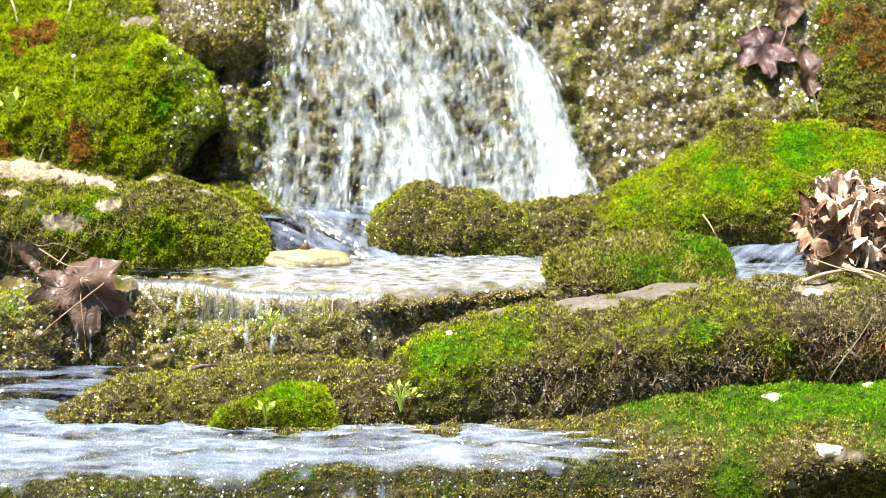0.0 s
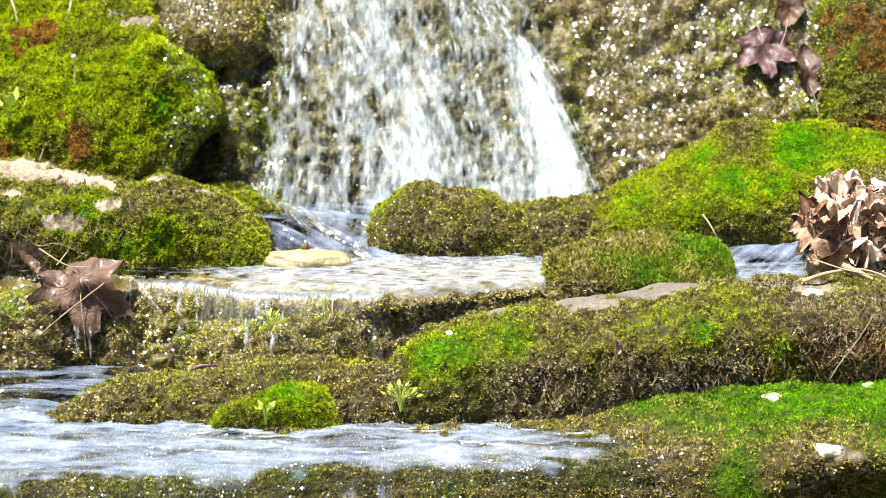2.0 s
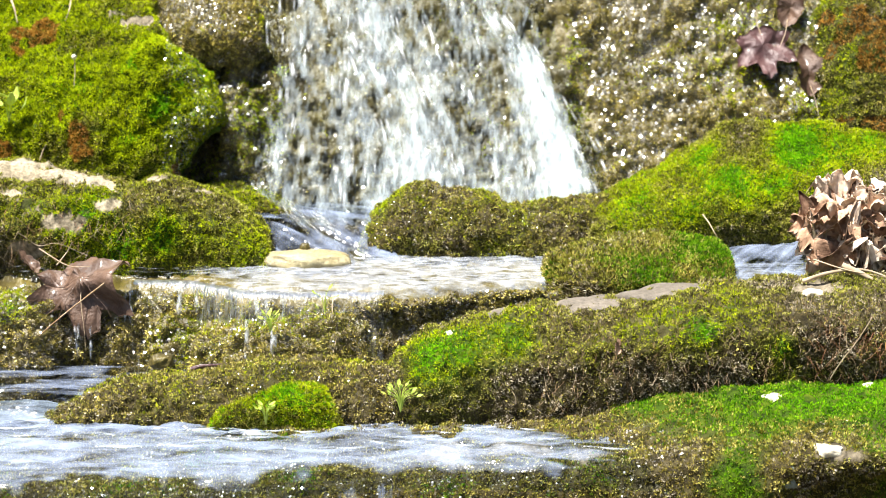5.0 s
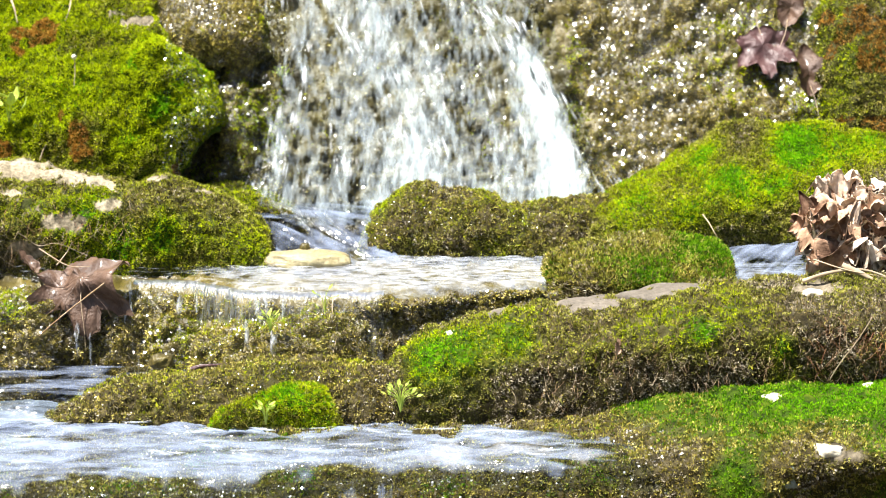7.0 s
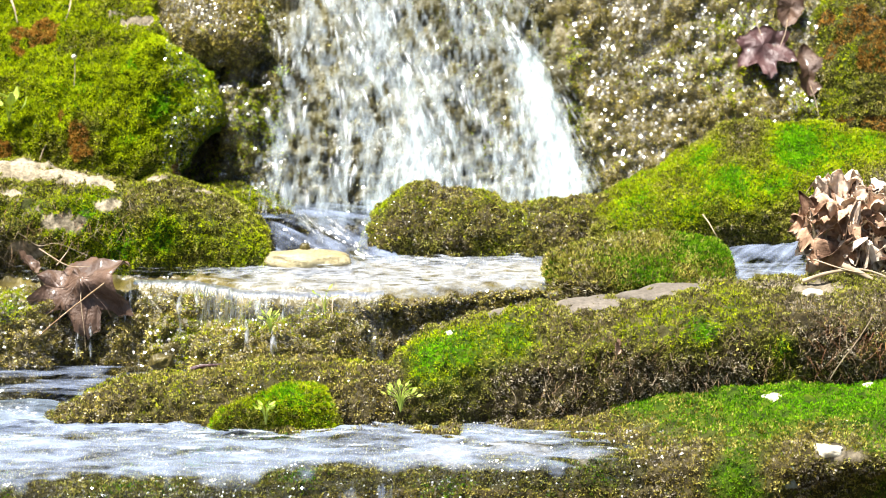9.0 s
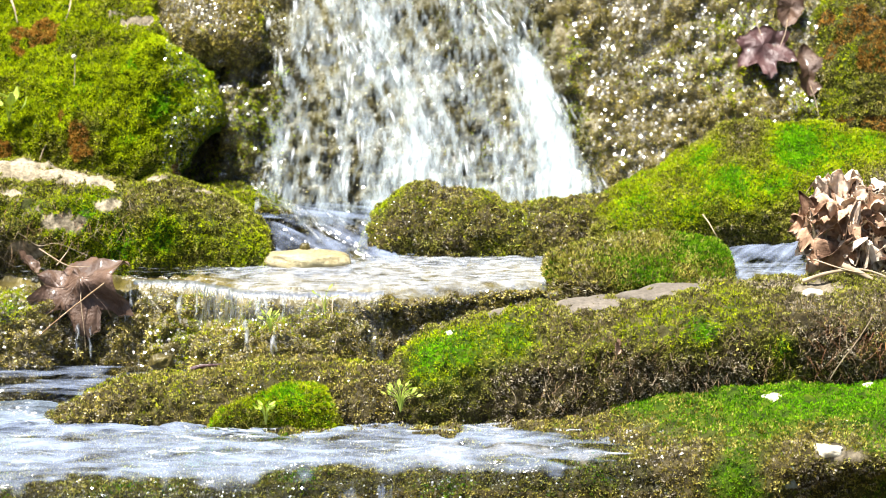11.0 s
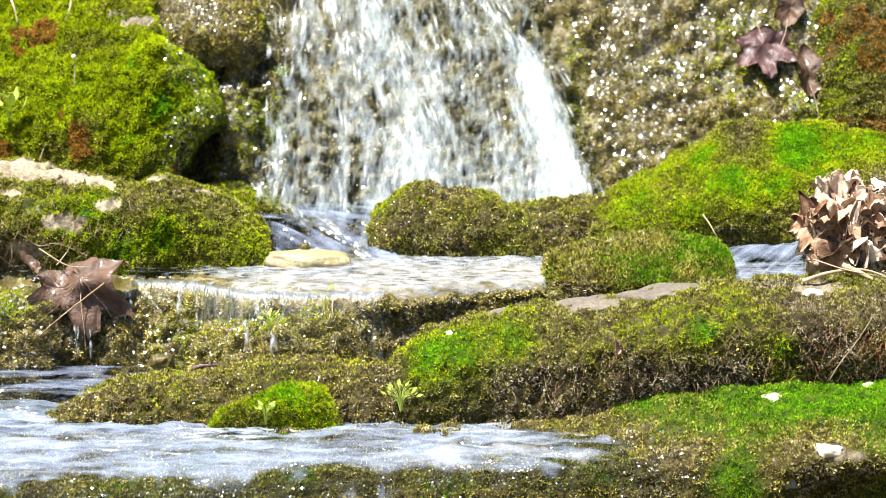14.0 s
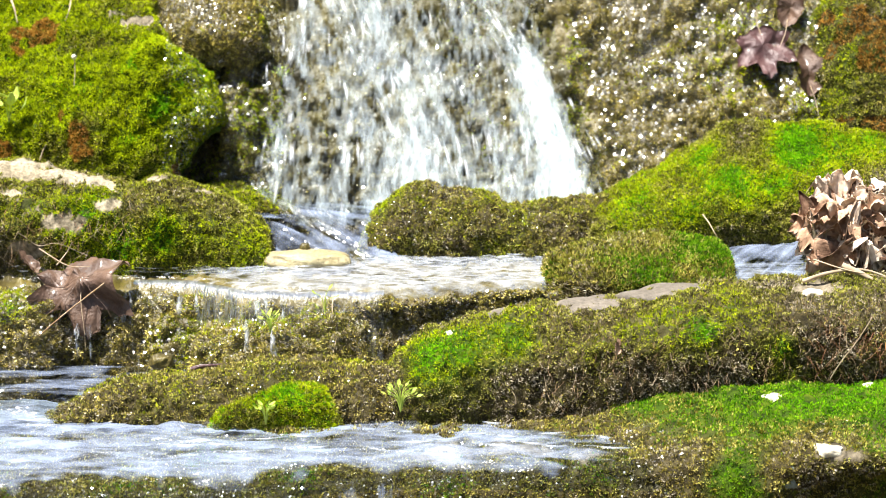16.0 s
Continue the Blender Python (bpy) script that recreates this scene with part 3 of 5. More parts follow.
LEFT = [
    (-0.892, 0.13, -0.014, 0.13, 0.072, 0.21, 0.133, 0.3, 0.114),
    (-0.646, 0.13, -0.014, 0.13, 0.072, 0.21, 0.13, 0.3, 0.112),
    (-0.545, 0.13, -0.014, 0.135, 0.079, 0.2, 0.122, 0.29, 0.105),
    (-0.486, 0.13, -0.014, 0.13, 0.076, 0.19, 0.112, 0.28, 0.094),
    (-0.452, 0.13, -0.014, 0.135, 0.071, 0.19, 0.101, 0.28, 0.083),
    (-0.421, 0.13, -0.014, 0.13, 0.072, 0.19, 0.115, 0.28, 0.097),
    (-0.372, 0.13, -0.014, 0.135, 0.067, 0.19, 0.104, 0.27, 0.087),
    (-0.307, 0.13, -0.014, 0.135, 0.046, 0.19, 0.079, 0.26, 0.063),
    (-0.262, 0.13, -0.014, 0.14, 0.029, 0.18, 0.048, 0.24, 0.032),
    (-0.234, 0.14, -0.016, 0.15, -0.007, 0.17, 0.001, 0.2, -0.007),
]
_, BOULDER_FACE = stone("left_boulder", LEFT, "pale limestone boulder half covered in olive moss", DRY_ROCK, 260, 70, 0.005, 0.0025, 61,
      dict(count=66000, tone=0.32, young=1.55, size=0.0052, keep=0.25, wet=0.15, lay=0.45,
           vivid=[(-0.503, 0.14, 0.079, 0.04), (-0.455, 0.13, 0.035, 0.035), (-0.406, 0.13, 0.044, 0.03)],
           bare=[(-0.556, 0.14, 0.065, 0.025), (-0.637, 0.21, 0.136, 0.036), (-0.565, 0.2, 0.133, 0.036), (-0.492, 0.18, 0.122, 0.026), (-0.425, 0.2, 0.118, 0.012), (-0.35, 0.2, 0.1, 0.012), (-0.475, 0.14, 0.089, 0.012), (-0.6, 0.13, 0.027, 0.02), (-0.617, 0.15, 0.105, 0.012)]),
      "olive and green moss")

MIDDLE = [
    (-0.13, 0.22, -0.022, 0.225, -0.007, 0.25, 0.017, 0.28, 0.009),
    (-0.108, 0.21, -0.02, 0.215, 0.017, 0.25, 0.053, 0.3, 0.042),
    (-0.075, 0.2, -0.017, 0.2, 0.041, 0.25, 0.075, 0.31, 0.062),
    (-0.039, 0.2, -0.017, 0.2, 0.045, 0.25, 0.093, 0.31, 0.079),
    (0.005, 0.2, -0.017, 0.2, 0.043, 0.25, 0.083, 0.31, 0.069),
    (0.06, 0.2, -0.017, 0.2, 0.043, 0.25, 0.078, 0.31, 0.064),
    (0.112, 0.2, -0.013, 0.21, 0.039, 0.25, 0.059, 0.3, 0.047),
    (0.164, 0.2, -0.009, 0.21, 0.043, 0.25, 0.069, 0.3, 0.057),
    (0.224, 0.2, -0.005, 0.21, 0.047, 0.26, 0.072, 0.31, 0.06),
    (0.274, 0.2, -0.005, 0.21, 0.052, 0.26, 0.084, 0.31, 0.07),
]
stone("middle_stone", MIDDLE, "humped stone with olive moss between pool and waterfall", SOIL_ROCK, 220, 60, 0.005, 0.003, 71,
      dict(count=40000, tone=-0.1, size=0.0052, keep=-0.2, wet=0.3, lay=0.5, lean=0.3), "wet olive moss",
      beads=dict(count=6000, size=0.0009, u_range=(0.12, 0.6)))

MOUND = [
    (0.197, 0.19, 0.002, 0.19, 0.033, 0.24, 0.056, 0.3, 0.041),
    (0.282, 0.17, 0.006, 0.18, 0.056, 0.26, 0.096, 0.33, 0.081),
    (0.342, 0.16, 0.008, 0.17, 0.071, 0.27, 0.125, 0.34, 0.108),
    (0.385, 0.15, 0.01, 0.165, 0.08, 0.28, 0.143, 0.34, 0.13),
    (0.413, 0.15, 0.01, 0.16, 0.089, 0.28, 0.168, 0.34, 0.156),
    (0.46, 0.15, 0.01, 0.16, 0.093, 0.28, 0.176, 0.34, 0.163),
    (0.518, 0.15, 0.01, 0.165, 0.09, 0.28, 0.172, 0.34, 0.16),
    (0.585, 0.14, 0.013, 0.16, 0.093, 0.28, 0.174, 0.34, 0.16),
    (0.62, 0.14, 0.013, 0.16, 0.093, 0.28, 0.16, 0.34, 0.145),
    (0.897, 0.14, 0.013, 0.16, 0.093, 0.28, 0.16, 0.34, 0.149),
]
stone("moss_mound", MOUND, "large mound thickly overgrown with vivid green moss", SOIL_ROCK, 300, 80, 0.006, 0.002, 81,
      dict(count=90000, tone=0.12, young=1.35, size=0.0054, keep=-1, wet=0.08, lay=0.35, lean=0.6,
           vivid=[(0.415, 0.19, 0.102, 0.05), (0.513, 0.25, 0.163, 0.05), (0.636, 0.26, 0.158, 0.06), (0.364, 0.17, 0.073, 0.035), (0.39, 0.26, 0.152, 0.03), (0.478, 0.18, 0.108, 0.03)],
           bare=[(0.446, 0.28, 0.188, 0.014)]), "vivid green moss")

UPPER_LEFT = [
    (-0.932, 0.25, 0.079, 0.29, 0.19, 0.39, 0.3, 0.5, 0.385),
    (-0.673, 0.25, 0.079, 0.29, 0.19, 0.39, 0.305, 0.5, 0.39),
    (-0.544, 0.25, 0.08, 0.285, 0.195, 0.385, 0.315, 0.5, 0.395),
    (-0.468, 0.26, 0.079, 0.285, 0.2, 0.365, 0.31, 0.46, 0.385),
    (-0.435, 0.275, 0.08, 0.285, 0.205, 0.345, 0.31, 0.42, 0.33),
    (-0.405, 0.29, 0.1, 0.3, 0.195, 0.34, 0.282, 0.4, 0.285),
    (-0.38, 0.31, 0.14, 0.31, 0.195, 0.345, 0.258, 0.4, 0.255),
    (-0.355, 0.325, 0.175, 0.32, 0.2, 0.35, 0.232, 0.39, 0.225),
    (-0.335, 0.345, 0.19, 0.34, 0.2, 0.36, 0.215, 0.38, 0.21),
]
stone("upper_left_boulder", UPPER_LEFT, "big boulder under vivid yellow-green moss with brown patches", SOIL_ROCK, 260, 100, 0.009, 0.003, 91,
      dict(count=90000, tone=0.95, young=2.1, size=0.0058, keep=-1, wet=0.06, lay=0.45, lean=0.5, rust=0.1, u_range=(0.1, 0.9),
           vivid=[(-0.56, 0.3, 0.25, 0.04), (-0.425, 0.3, 0.215, 0.03), (-0.47, 0.29, 0.16, 0.025), (-0.45, 0.33, 0.27, 0.03), (-0.4, 0.32, 0.24, 0.02)],
           bare=[(-0.466, 0.37, 0.327, 0.02), (-0.498, 0.38, 0.339, 0.016)]), "vivid yellow-green moss", foot=0.02,
      beads=dict(count=5000, size=0.0016, u_range=(0.15, 0.8), x_range=(-0.42, -0.33), spread=0.4))

BROWN_STONE = [
    (-0.46, 0.43, 0.262, 0.42, 0.28, 0.45, 0.32, 0.5, 0.319),
    (-0.433, 0.41, 0.262, 0.4, 0.298, 0.44, 0.348, 0.5, 0.347),
    (-0.362, 0.4, 0.262, 0.39, 0.306, 0.44, 0.362, 0.5, 0.359),
    (-0.301, 0.4, 0.262, 0.39, 0.302, 0.44, 0.354, 0.5, 0.351),
    (-0.273, 0.42, 0.266, 0.41, 0.29, 0.45, 0.315, 0.5, 0.315),
    (-0.266, 0.44, 0.25, 0.44, 0.272, 0.46, 0.288, 0.5, 0.288),
]
stone("brown_stone", BROWN_STONE, "rounded wet brown stone beside the waterfall", WET_ROCK, 110, 50, 0.004, 0.003, 101,
      dict(count=16000, tone=-0.55, size=0.006, keep=0, wet=0.8, lay=0.6, lean=0.1), "glistening brown moss", foot=0.0, beads=dict(count=7000, size=0.0018, u_range=(0.15, 0.8)))

TOE = [
    (-0.384, 0.29, 0.041, 0.295, 0.054, 0.31, 0.069, 0.34, 0.066),
    (-0.328, 0.285, 0.042, 0.29, 0.061, 0.31, 0.081, 0.34, 0.077),
    (-0.268, 0.28, 0.043, 0.285, 0.053, 0.3, 0.069, 0.33, 0.064),
    (-0.209, 0.28, 0.043, 0.285, 0.043, 0.3, 0.045, 0.32, 0.041),
]
stone("toe_stone", TOE, "low mossy stone at the foot of the waterfall", SOIL_ROCK, 90, 40, 0.004, 0.002, 111,
      dict(count=10000, tone=0.1, size=0.006, keep=0, wet=0.4), "dark green moss")

UPPER_RIGHT = [
    (0.546, 0.34, 0.193, 0.35, 0.235, 0.39, 0.282, 0.44, 0.303),
    (0.576, 0.32, 0.183, 0.35, 0.269, 0.4, 0.35, 0.47, 0.406),
    (0.634, 0.31, 0.18, 0.34, 0.279, 0.39, 0.368, 0.47, 0.414),
    (0.917, 0.31, 0.176, 0.34, 0.279, 0.39, 0.377, 0.47, 0.423),
]
stone("upper_right_stone", UPPER_RIGHT, "stone with green and rusty orange moss", SOIL_ROCK, 120, 70, 0.008, 0.003, 121,
      dict(count=26000, tone=0.15, size=0.0052, keep=-1, wet=0.15, rust=0.75, u_range=(0.1, 0.9)), "green moss with rusty orange tips", ends=0.07)


# ---- water ----
def sheet(name, xs, ys, height, mat, label, category="water", kind="structure"):
    """A water surface over the grid of xs and ys; height gives z from arrays x and y."""
    gx, gy = np.meshgrid(xs, ys, indexing="ij")
    v = np.stack([gx, gy, height(gx, gy)], 2)
    ob = mesh_object(name, v.reshape(-1, 3), grid_faces(len(xs), len(ys)), mat)
    ob.visible_shadow = False
    return tagged(ob, label, category, kind=kind)


def waves(gx, gy, sx, sy, seed):
    p = np.stack([gx * sx, gy * sy, gx * 0], -1).reshape(-1, 3)
    return fbm(p, 1, 3, seed).reshape(gx.shape)


def smooth(a, b, v):
    t = np.clip((v - a) / (b - a), 0, 1)
    return t * t * (3 - 2 * t)



FRONT_X = [-1.3, -0.52, -0.27, -0.15, 0.0, 0.19, 0.25, 0.32, 0.9]
FRONT_Y = [-0.43, -0.43, -0.4, -0.365, -0.35, -0.345, -0.355, -0.38, -0.4]


def front_lip(x):
    return np.interp(x, FRONT_X, FRONT_Y) - 0.018 + 0.006 * np.sin(19 * np.asarray(x) + 2)


def front_pool():
    """The pool on the front ledge, which thins out towards the moss and rolls over the front lip."""
    xs, t = np.linspace(-0.9, 0.34, 460), np.linspace(0, 1, 110)
    gx, gt = np.meshgrid(xs, t, indexing="ij")
    turn, back = np.clip(gt / 0.12, 0, 1), np.clip(gt - 0.12, 0, 1) / 0.88
    lip = front_lip(gx)
    y = lip - 0.002 + 0.02 * (1 - np.cos(turn * np.pi / 2)) + back * (-0.12 - lip)
    z = -0.131 - 0.03 * (1 - np.sin(turn * np.pi / 2)) + 0.0032 * waves(gx, y, 24, 60, 1) * (0.3 + 0.7 * turn) - 0.005 * smooth(0.2, 0.32, gx)
    body = smooth(-0.02, 0.16, gt + 0.05 * waves(gx, y, 30, 10, 21)) * (1 - 0.6 * smooth(0.08, 0.3, gx + 0.06 * waves(gx, y, 22, 40, 22)))
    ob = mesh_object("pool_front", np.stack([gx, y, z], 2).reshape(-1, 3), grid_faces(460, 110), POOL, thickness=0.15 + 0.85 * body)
    ob.visible_shadow = False
    return tagged(ob, "shallow rippling front pool, bluish white reflections painted in", "water", kind="structure")


pool_front = front_pool()
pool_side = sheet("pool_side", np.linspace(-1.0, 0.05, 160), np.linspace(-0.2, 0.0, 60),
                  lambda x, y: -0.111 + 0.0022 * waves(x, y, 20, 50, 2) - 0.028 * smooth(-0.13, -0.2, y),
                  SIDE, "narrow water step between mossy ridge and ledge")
def upper_pool():
    """The sheet on the ledge, its bright glare painted in as diffuse white, which rolls over the lip."""
    xs, t = np.linspace(-0.9, 0.9, 520), np.linspace(0, 1, 90)
    gx, gt = np.meshgrid(xs, t, indexing="ij")
    lip = lip_at(gx)
    turn = np.clip(gt / 0.16, 0, 1)
    back = np.clip(gt - 0.16, 0, 1) / 0.84
    y = lip - 0.004 + 0.012 * (1 - np.cos(turn * np.pi / 2)) + back * (0.27 - lip)
    z = 0.002 - 0.016 * (1 - np.sin(turn * np.pi / 2)) + 0.0013 * waves(gx, y, 48, 90, 3) * turn
    z = z + 0.0012 * waves(gx, y, 14, 40, 33) * turn
    # Where the painted glare whitens the sheet; the left stays clearer.
    glare_paint = smooth(-0.42, -0.24, gx + 0.05 * waves(gx, y, 9, 20, 35)) * smooth(0.2, 0.1, y - 0.45 * smooth(-0.15, 0.1, gx))
    ob = mesh_object("pool_upper", np.stack([gx, y, z], 2).reshape(-1, 3), grid_faces(520, 90), GLARE, thickness=0.4 + 0.5 * glare_paint)
    ob.visible_shadow = False
    return tagged(ob, "thin sheet of water over the ledge, its white glare painted in", "water", kind="structure")


pool_upper = upper_pool()
sheet("basin", np.linspace(-0.35, 0.4, 160), np.linspace(0.25, 0.4, 40),
      lambda x, y: 0.047 + 0.002 * waves(x, y, 30, 50, 4), SIDE, "basin at the foot of the waterfall")


def lip_veil(name, x0, x1, y_lip, z_lip, drop, mat, label, seed, out=0.02):
    """A thin film that bends over a lip and runs down the face below it."""
    xs, t = np.linspace(x0, x1, 160), np.linspace(0.24, 1, 50)
    gx, gt = np.meshgrid(xs, t, indexing="ij")
    fall = np.clip(gt - 0.25, 0, 1) / 0.75
    w = waves(gx, gt, 60, 4, seed) * 0.003
    y = y_lip(gx) + 0.05 * (0.25 - np.minimum(gt, 0.25)) / 0.25 - out * np.sqrt(fall) - w * fall
    z = z_lip - drop * fall ** 1.4 - w * 0.2
    v = np.stack([gx, y, z], 2)
    streaks = np.clip(0.55 + 0.5 * waves(gx, gt, 45, 3, seed + 5), 0, 1) * smooth(0.24, 0.4, gt)
    ob = mesh_object(name, v.reshape(-1, 3), grid_faces(160, 50), mat, thickness=streaks)
    ob.visible_shadow = False
    return tagged(ob, label, "water", kind="structure")


lip_veil("front_veil", -0.9, -0.06, front_lip, -0.143, 0.15, VEIL, "thin veil of water over the front lip", 3, 0.035)
lip_veil("ledge_veil", -0.431, -0.08, lip_at, -0.004, 0.12, THIN, "clear film of water down the mossy ledge", 4, 0.05)


def chute(name, rows, mat, label, seed, flow):
    """Water between two banks: rows of left and right bank points; flow: the way the current runs, in x and y."""
    a = spline(np.array(rows), np.linspace(0, 1, 70))
    w = np.linspace(0, 1, 80)
    v = a[:, :1] + (a[:, 1:] - a[:, :1]) * w[None, :, None]
    along, across = v[..., 0] * flow[0] + v[..., 1] * flow[1], v[..., 0] * flow[1] - v[..., 1] * flow[0]
    folds = waves(across * 55, along * 7, 1, 1, seed)
    fine = waves(across * 190, along * 16, 1, 1, seed + 3)
    v[..., 2] += 0.0042 * folds + 0.0008 * fine - 0.003 * np.sin(np.pi * w)[None]
    streak = np.clip(0.52 + 0.3 * folds + 0.28 * fine, 0.15, 1)
    ob = mesh_object(name, v.reshape(-1, 3), grid_faces(70, 80), mat, thickness=streak)
    ob.visible_shadow = False
    return tagged(ob, label, "water", kind="structure")


CHUTE_ROWS = [((-0.33, 0.35, 0.055), (-0.07, 0.35, 0.056)), ((-0.29, 0.29, 0.052), (-0.105, 0.29, 0.053)), ((-0.275, 0.255, 0.046), (-0.1, 0.255, 0.044)),
              ((-0.262, 0.225, 0.03), (-0.085, 0.225, 0.025)), ((-0.25, 0.195, 0.008), (-0.07, 0.195, 0.006)), ((-0.235, 0.17, -0.004), (-0.06, 0.17, -0.004))]
chute("main_chute", CHUTE_ROWS, CHUTE, "smooth grey chute of water into the pool", 5, (0.86, -0.5))
chute("side_chute", [((0.404, 0.16, 0.029), (0.527, 0.16, 0.031)), ((0.401, 0.11, 0.031), (0.513, 0.11, 0.034)), ((0.401, 0.08, 0.026), (0.508, 0.08, 0.028)),
                     ((0.394, 0.03, 0.015), (0.499, 0.03, 0.015)), ((0.389, -0.01, -0.002), (0.492, -0.01, -0.002))], CHUTE, "small chute beside the pile of leaves", 6, (-0.6, -0.8))

# ---- the waterfall ----
FALL_Z = [-0.05, 0.053, 0.147, 0.27, 0.413, 0.5]
FALL_Y = [0.275, 0.292, 0.341, 0.401, 0.471, 0.52]
TOP, FOOT = (-0.269, 0.156), (-0.337, 0.259)


def fall_at(a, z):
    """A point of the falling sheet: a from its one bank (0) to the other (1)."""
    s = np.clip((0.36 - z) / 0.31, -0.6, 1.4)
    x = (TOP[0] + (TOP[1] - TOP[0]) * a) * (1 - s) + (FOOT[0] + (FOOT[1] - FOOT[0]) * a) * s
    return np.array([x, np.interp(z, FALL_Z, FALL_Y), z])


# The runs of white water: x and half-width by height.
RUN_Z = [0.0, 0.06, 0.12, 0.2, 0.26, 0.31, 0.42]
RUN_RIGHT = ([0.215, 0.205, 0.19, 0.158, 0.135, 0.1, 0.03], [0.06, 0.055, 0.042, 0.03, 0.022, 0.02, 0.03])
RUN_MID = ([-0.01, -0.012, -0.025, -0.05, -0.085, -0.11, -0.15], [0.05, 0.05, 0.05, 0.05, 0.05, 0.05, 0.05])
RUN_LEFT = ([-0.265, -0.257, -0.25, -0.235, -0.225, -0.217, -0.21], [0.045, 0.042, 0.038, 0.03, 0.025, 0.02, 0.02])


def run_at(run, z):
    return np.interp(z, RUN_Z, run[0]), np.interp(z, RUN_Z, run[1])


def whiteness(x, z):
    total = 0.62 + 0.22 * smooth(0.28, 0.1, z) + 0.12 * smooth(-0.15, 0.05, x)
    for run, amount in ((RUN_RIGHT, 1.2), (RUN_MID, 0.45), (RUN_LEFT, 0.1)):
        c, w = run_at(run, z)
        fade = smooth(0.33, 0.24, z) if run is RUN_RIGHT else 1
        total = total + amount * fade * np.exp(-((x - c) / w) ** 2)
    return total


def fall_film():
    v = np.array([[fall_at(a, z) for z in np.linspace(0.03, 0.45, 150)] for a in np.linspace(0, 1, 220)])
    lean = v[..., 0] + 0.45 * np.maximum(v[..., 2] - 0.15, 0)
    d = 0.006 * waves(lean * 45, v[..., 2] * 12, 1, 1, 9) + 0.0022 * waves(lean * 170, v[..., 2] * 40, 1, 1, 10)
    v[..., 1] += d
    a = np.linspace(0, 1, 220)
    edge = np.clip(np.minimum(a * 8, (1 - a) * 10), 0, 1)[:, None]
    deep = np.clip(whiteness(v[..., 0], v[..., 2]) + 0.3 * waves(lean * 60, v[..., 2] * 16, 1, 1, 11), 0, 2.0) * edge
    ob = mesh_object("waterfall", v.reshape(-1, 3), grid_faces(220, 150), FILM, thickness=deep)
    ob.visible_shadow = False
    tagged(ob, "thin waterfall sliding over a sloping rock face", "waterfall", kind="structure")


fall_film()


def ribbon(seed, long, wide):
    """One tapered, slightly twisted streak of white water, running down from the origin: points, faces, thickness."""
    rng = np.random.default_rng(seed)
    t, w = np.linspace(0, 1, 16), np.linspace(-1, 1, 9)
    shape = (0.35 + np.sin(np.pi * t ** rng.uniform(0.6, 1.3)) ** 0.6 + 0.25 * np.sin(7 * t + rng.uniform(0, 6))) * wide
    gx = shape[:, None] * w[None] + (rng.uniform(-1, 1) * 0.1 * long * t ** 2 + 0.12 * wide * np.sin(9 * t + rng.uniform(0, 6)))[:, None]
    gz = np.broadcast_to((1 - t[:, None]) * long, gx.shape) + 0.12 * long * rng.standard_normal(9).cumsum()[None] * 0.5
    gy = -0.0035 * (1 - w[None] ** 2) * np.sin(np.pi * t)[:, None] + 0.001 * np.sin(9 * t + rng.uniform(0, 6))[:, None]
    thick = (1 - np.abs(w[None]) ** 1.6) * np.sin(np.pi * t)[:, None] ** 0.8
    return np.stack([gx, gy, gz], 2).reshape(-1, 3), grid_faces(16, 9), thick


def streaked_patch(seed, long, wide):
    """A torn piece of white water: one thin curved sheet, thick along several streaks and worn through between them."""
    rng = np.random.default_rng(seed)
    t, w = np.linspace(0, 1, 22), np.linspace(-1, 1, 21)
    gt, gw = np.meshgrid(t, w, indexing="ij")
    bend = rng.uniform(-0.06, 0.06) * long * gt ** 2 + 0.1 * wide * np.sin(6 * gt + rng.uniform(0, 6))
    x = gw * wide * (0.75 + 0.35 * gt) + bend
    z = (0.6 - gt) * long
    y = -0.004 * (1 - gw ** 2) * np.sin(np.pi * gt) + 0.0015 * waves(x * 300, z * 60, 1, 1, seed)
    streaks = waves(x * 260 + 9 * seed, z * 42, 1, 1, seed + 1)
    fray = 0.35 * waves(x * 120, z * 90, 1, 1, seed + 2)
    edge = (1 - np.abs(gw) ** 2.2) * np.sin(np.pi * gt) ** 0.6
    k = np.clip(0.62 + 0.75 * streaks + fray, 0, 1.2) * edge
    return np.stack([x, y, z], 2).reshape(-1, 3), grid_faces(22, 21), k


def flow_pose(at, ahead, normal):
    z = Vector(at) - Vector(ahead)
    z.normalize()
    y = -Vector(normal)
    x = y.cross(z).normalized()
    y = z.cross(x)
    m = Matrix((x, y, z)).transposed().to_4x4()
    m.translation = Vector(at)
    return m


MOVERS = []          # (thing, poses of one round, share of the round at each pose, seconds a round, start)


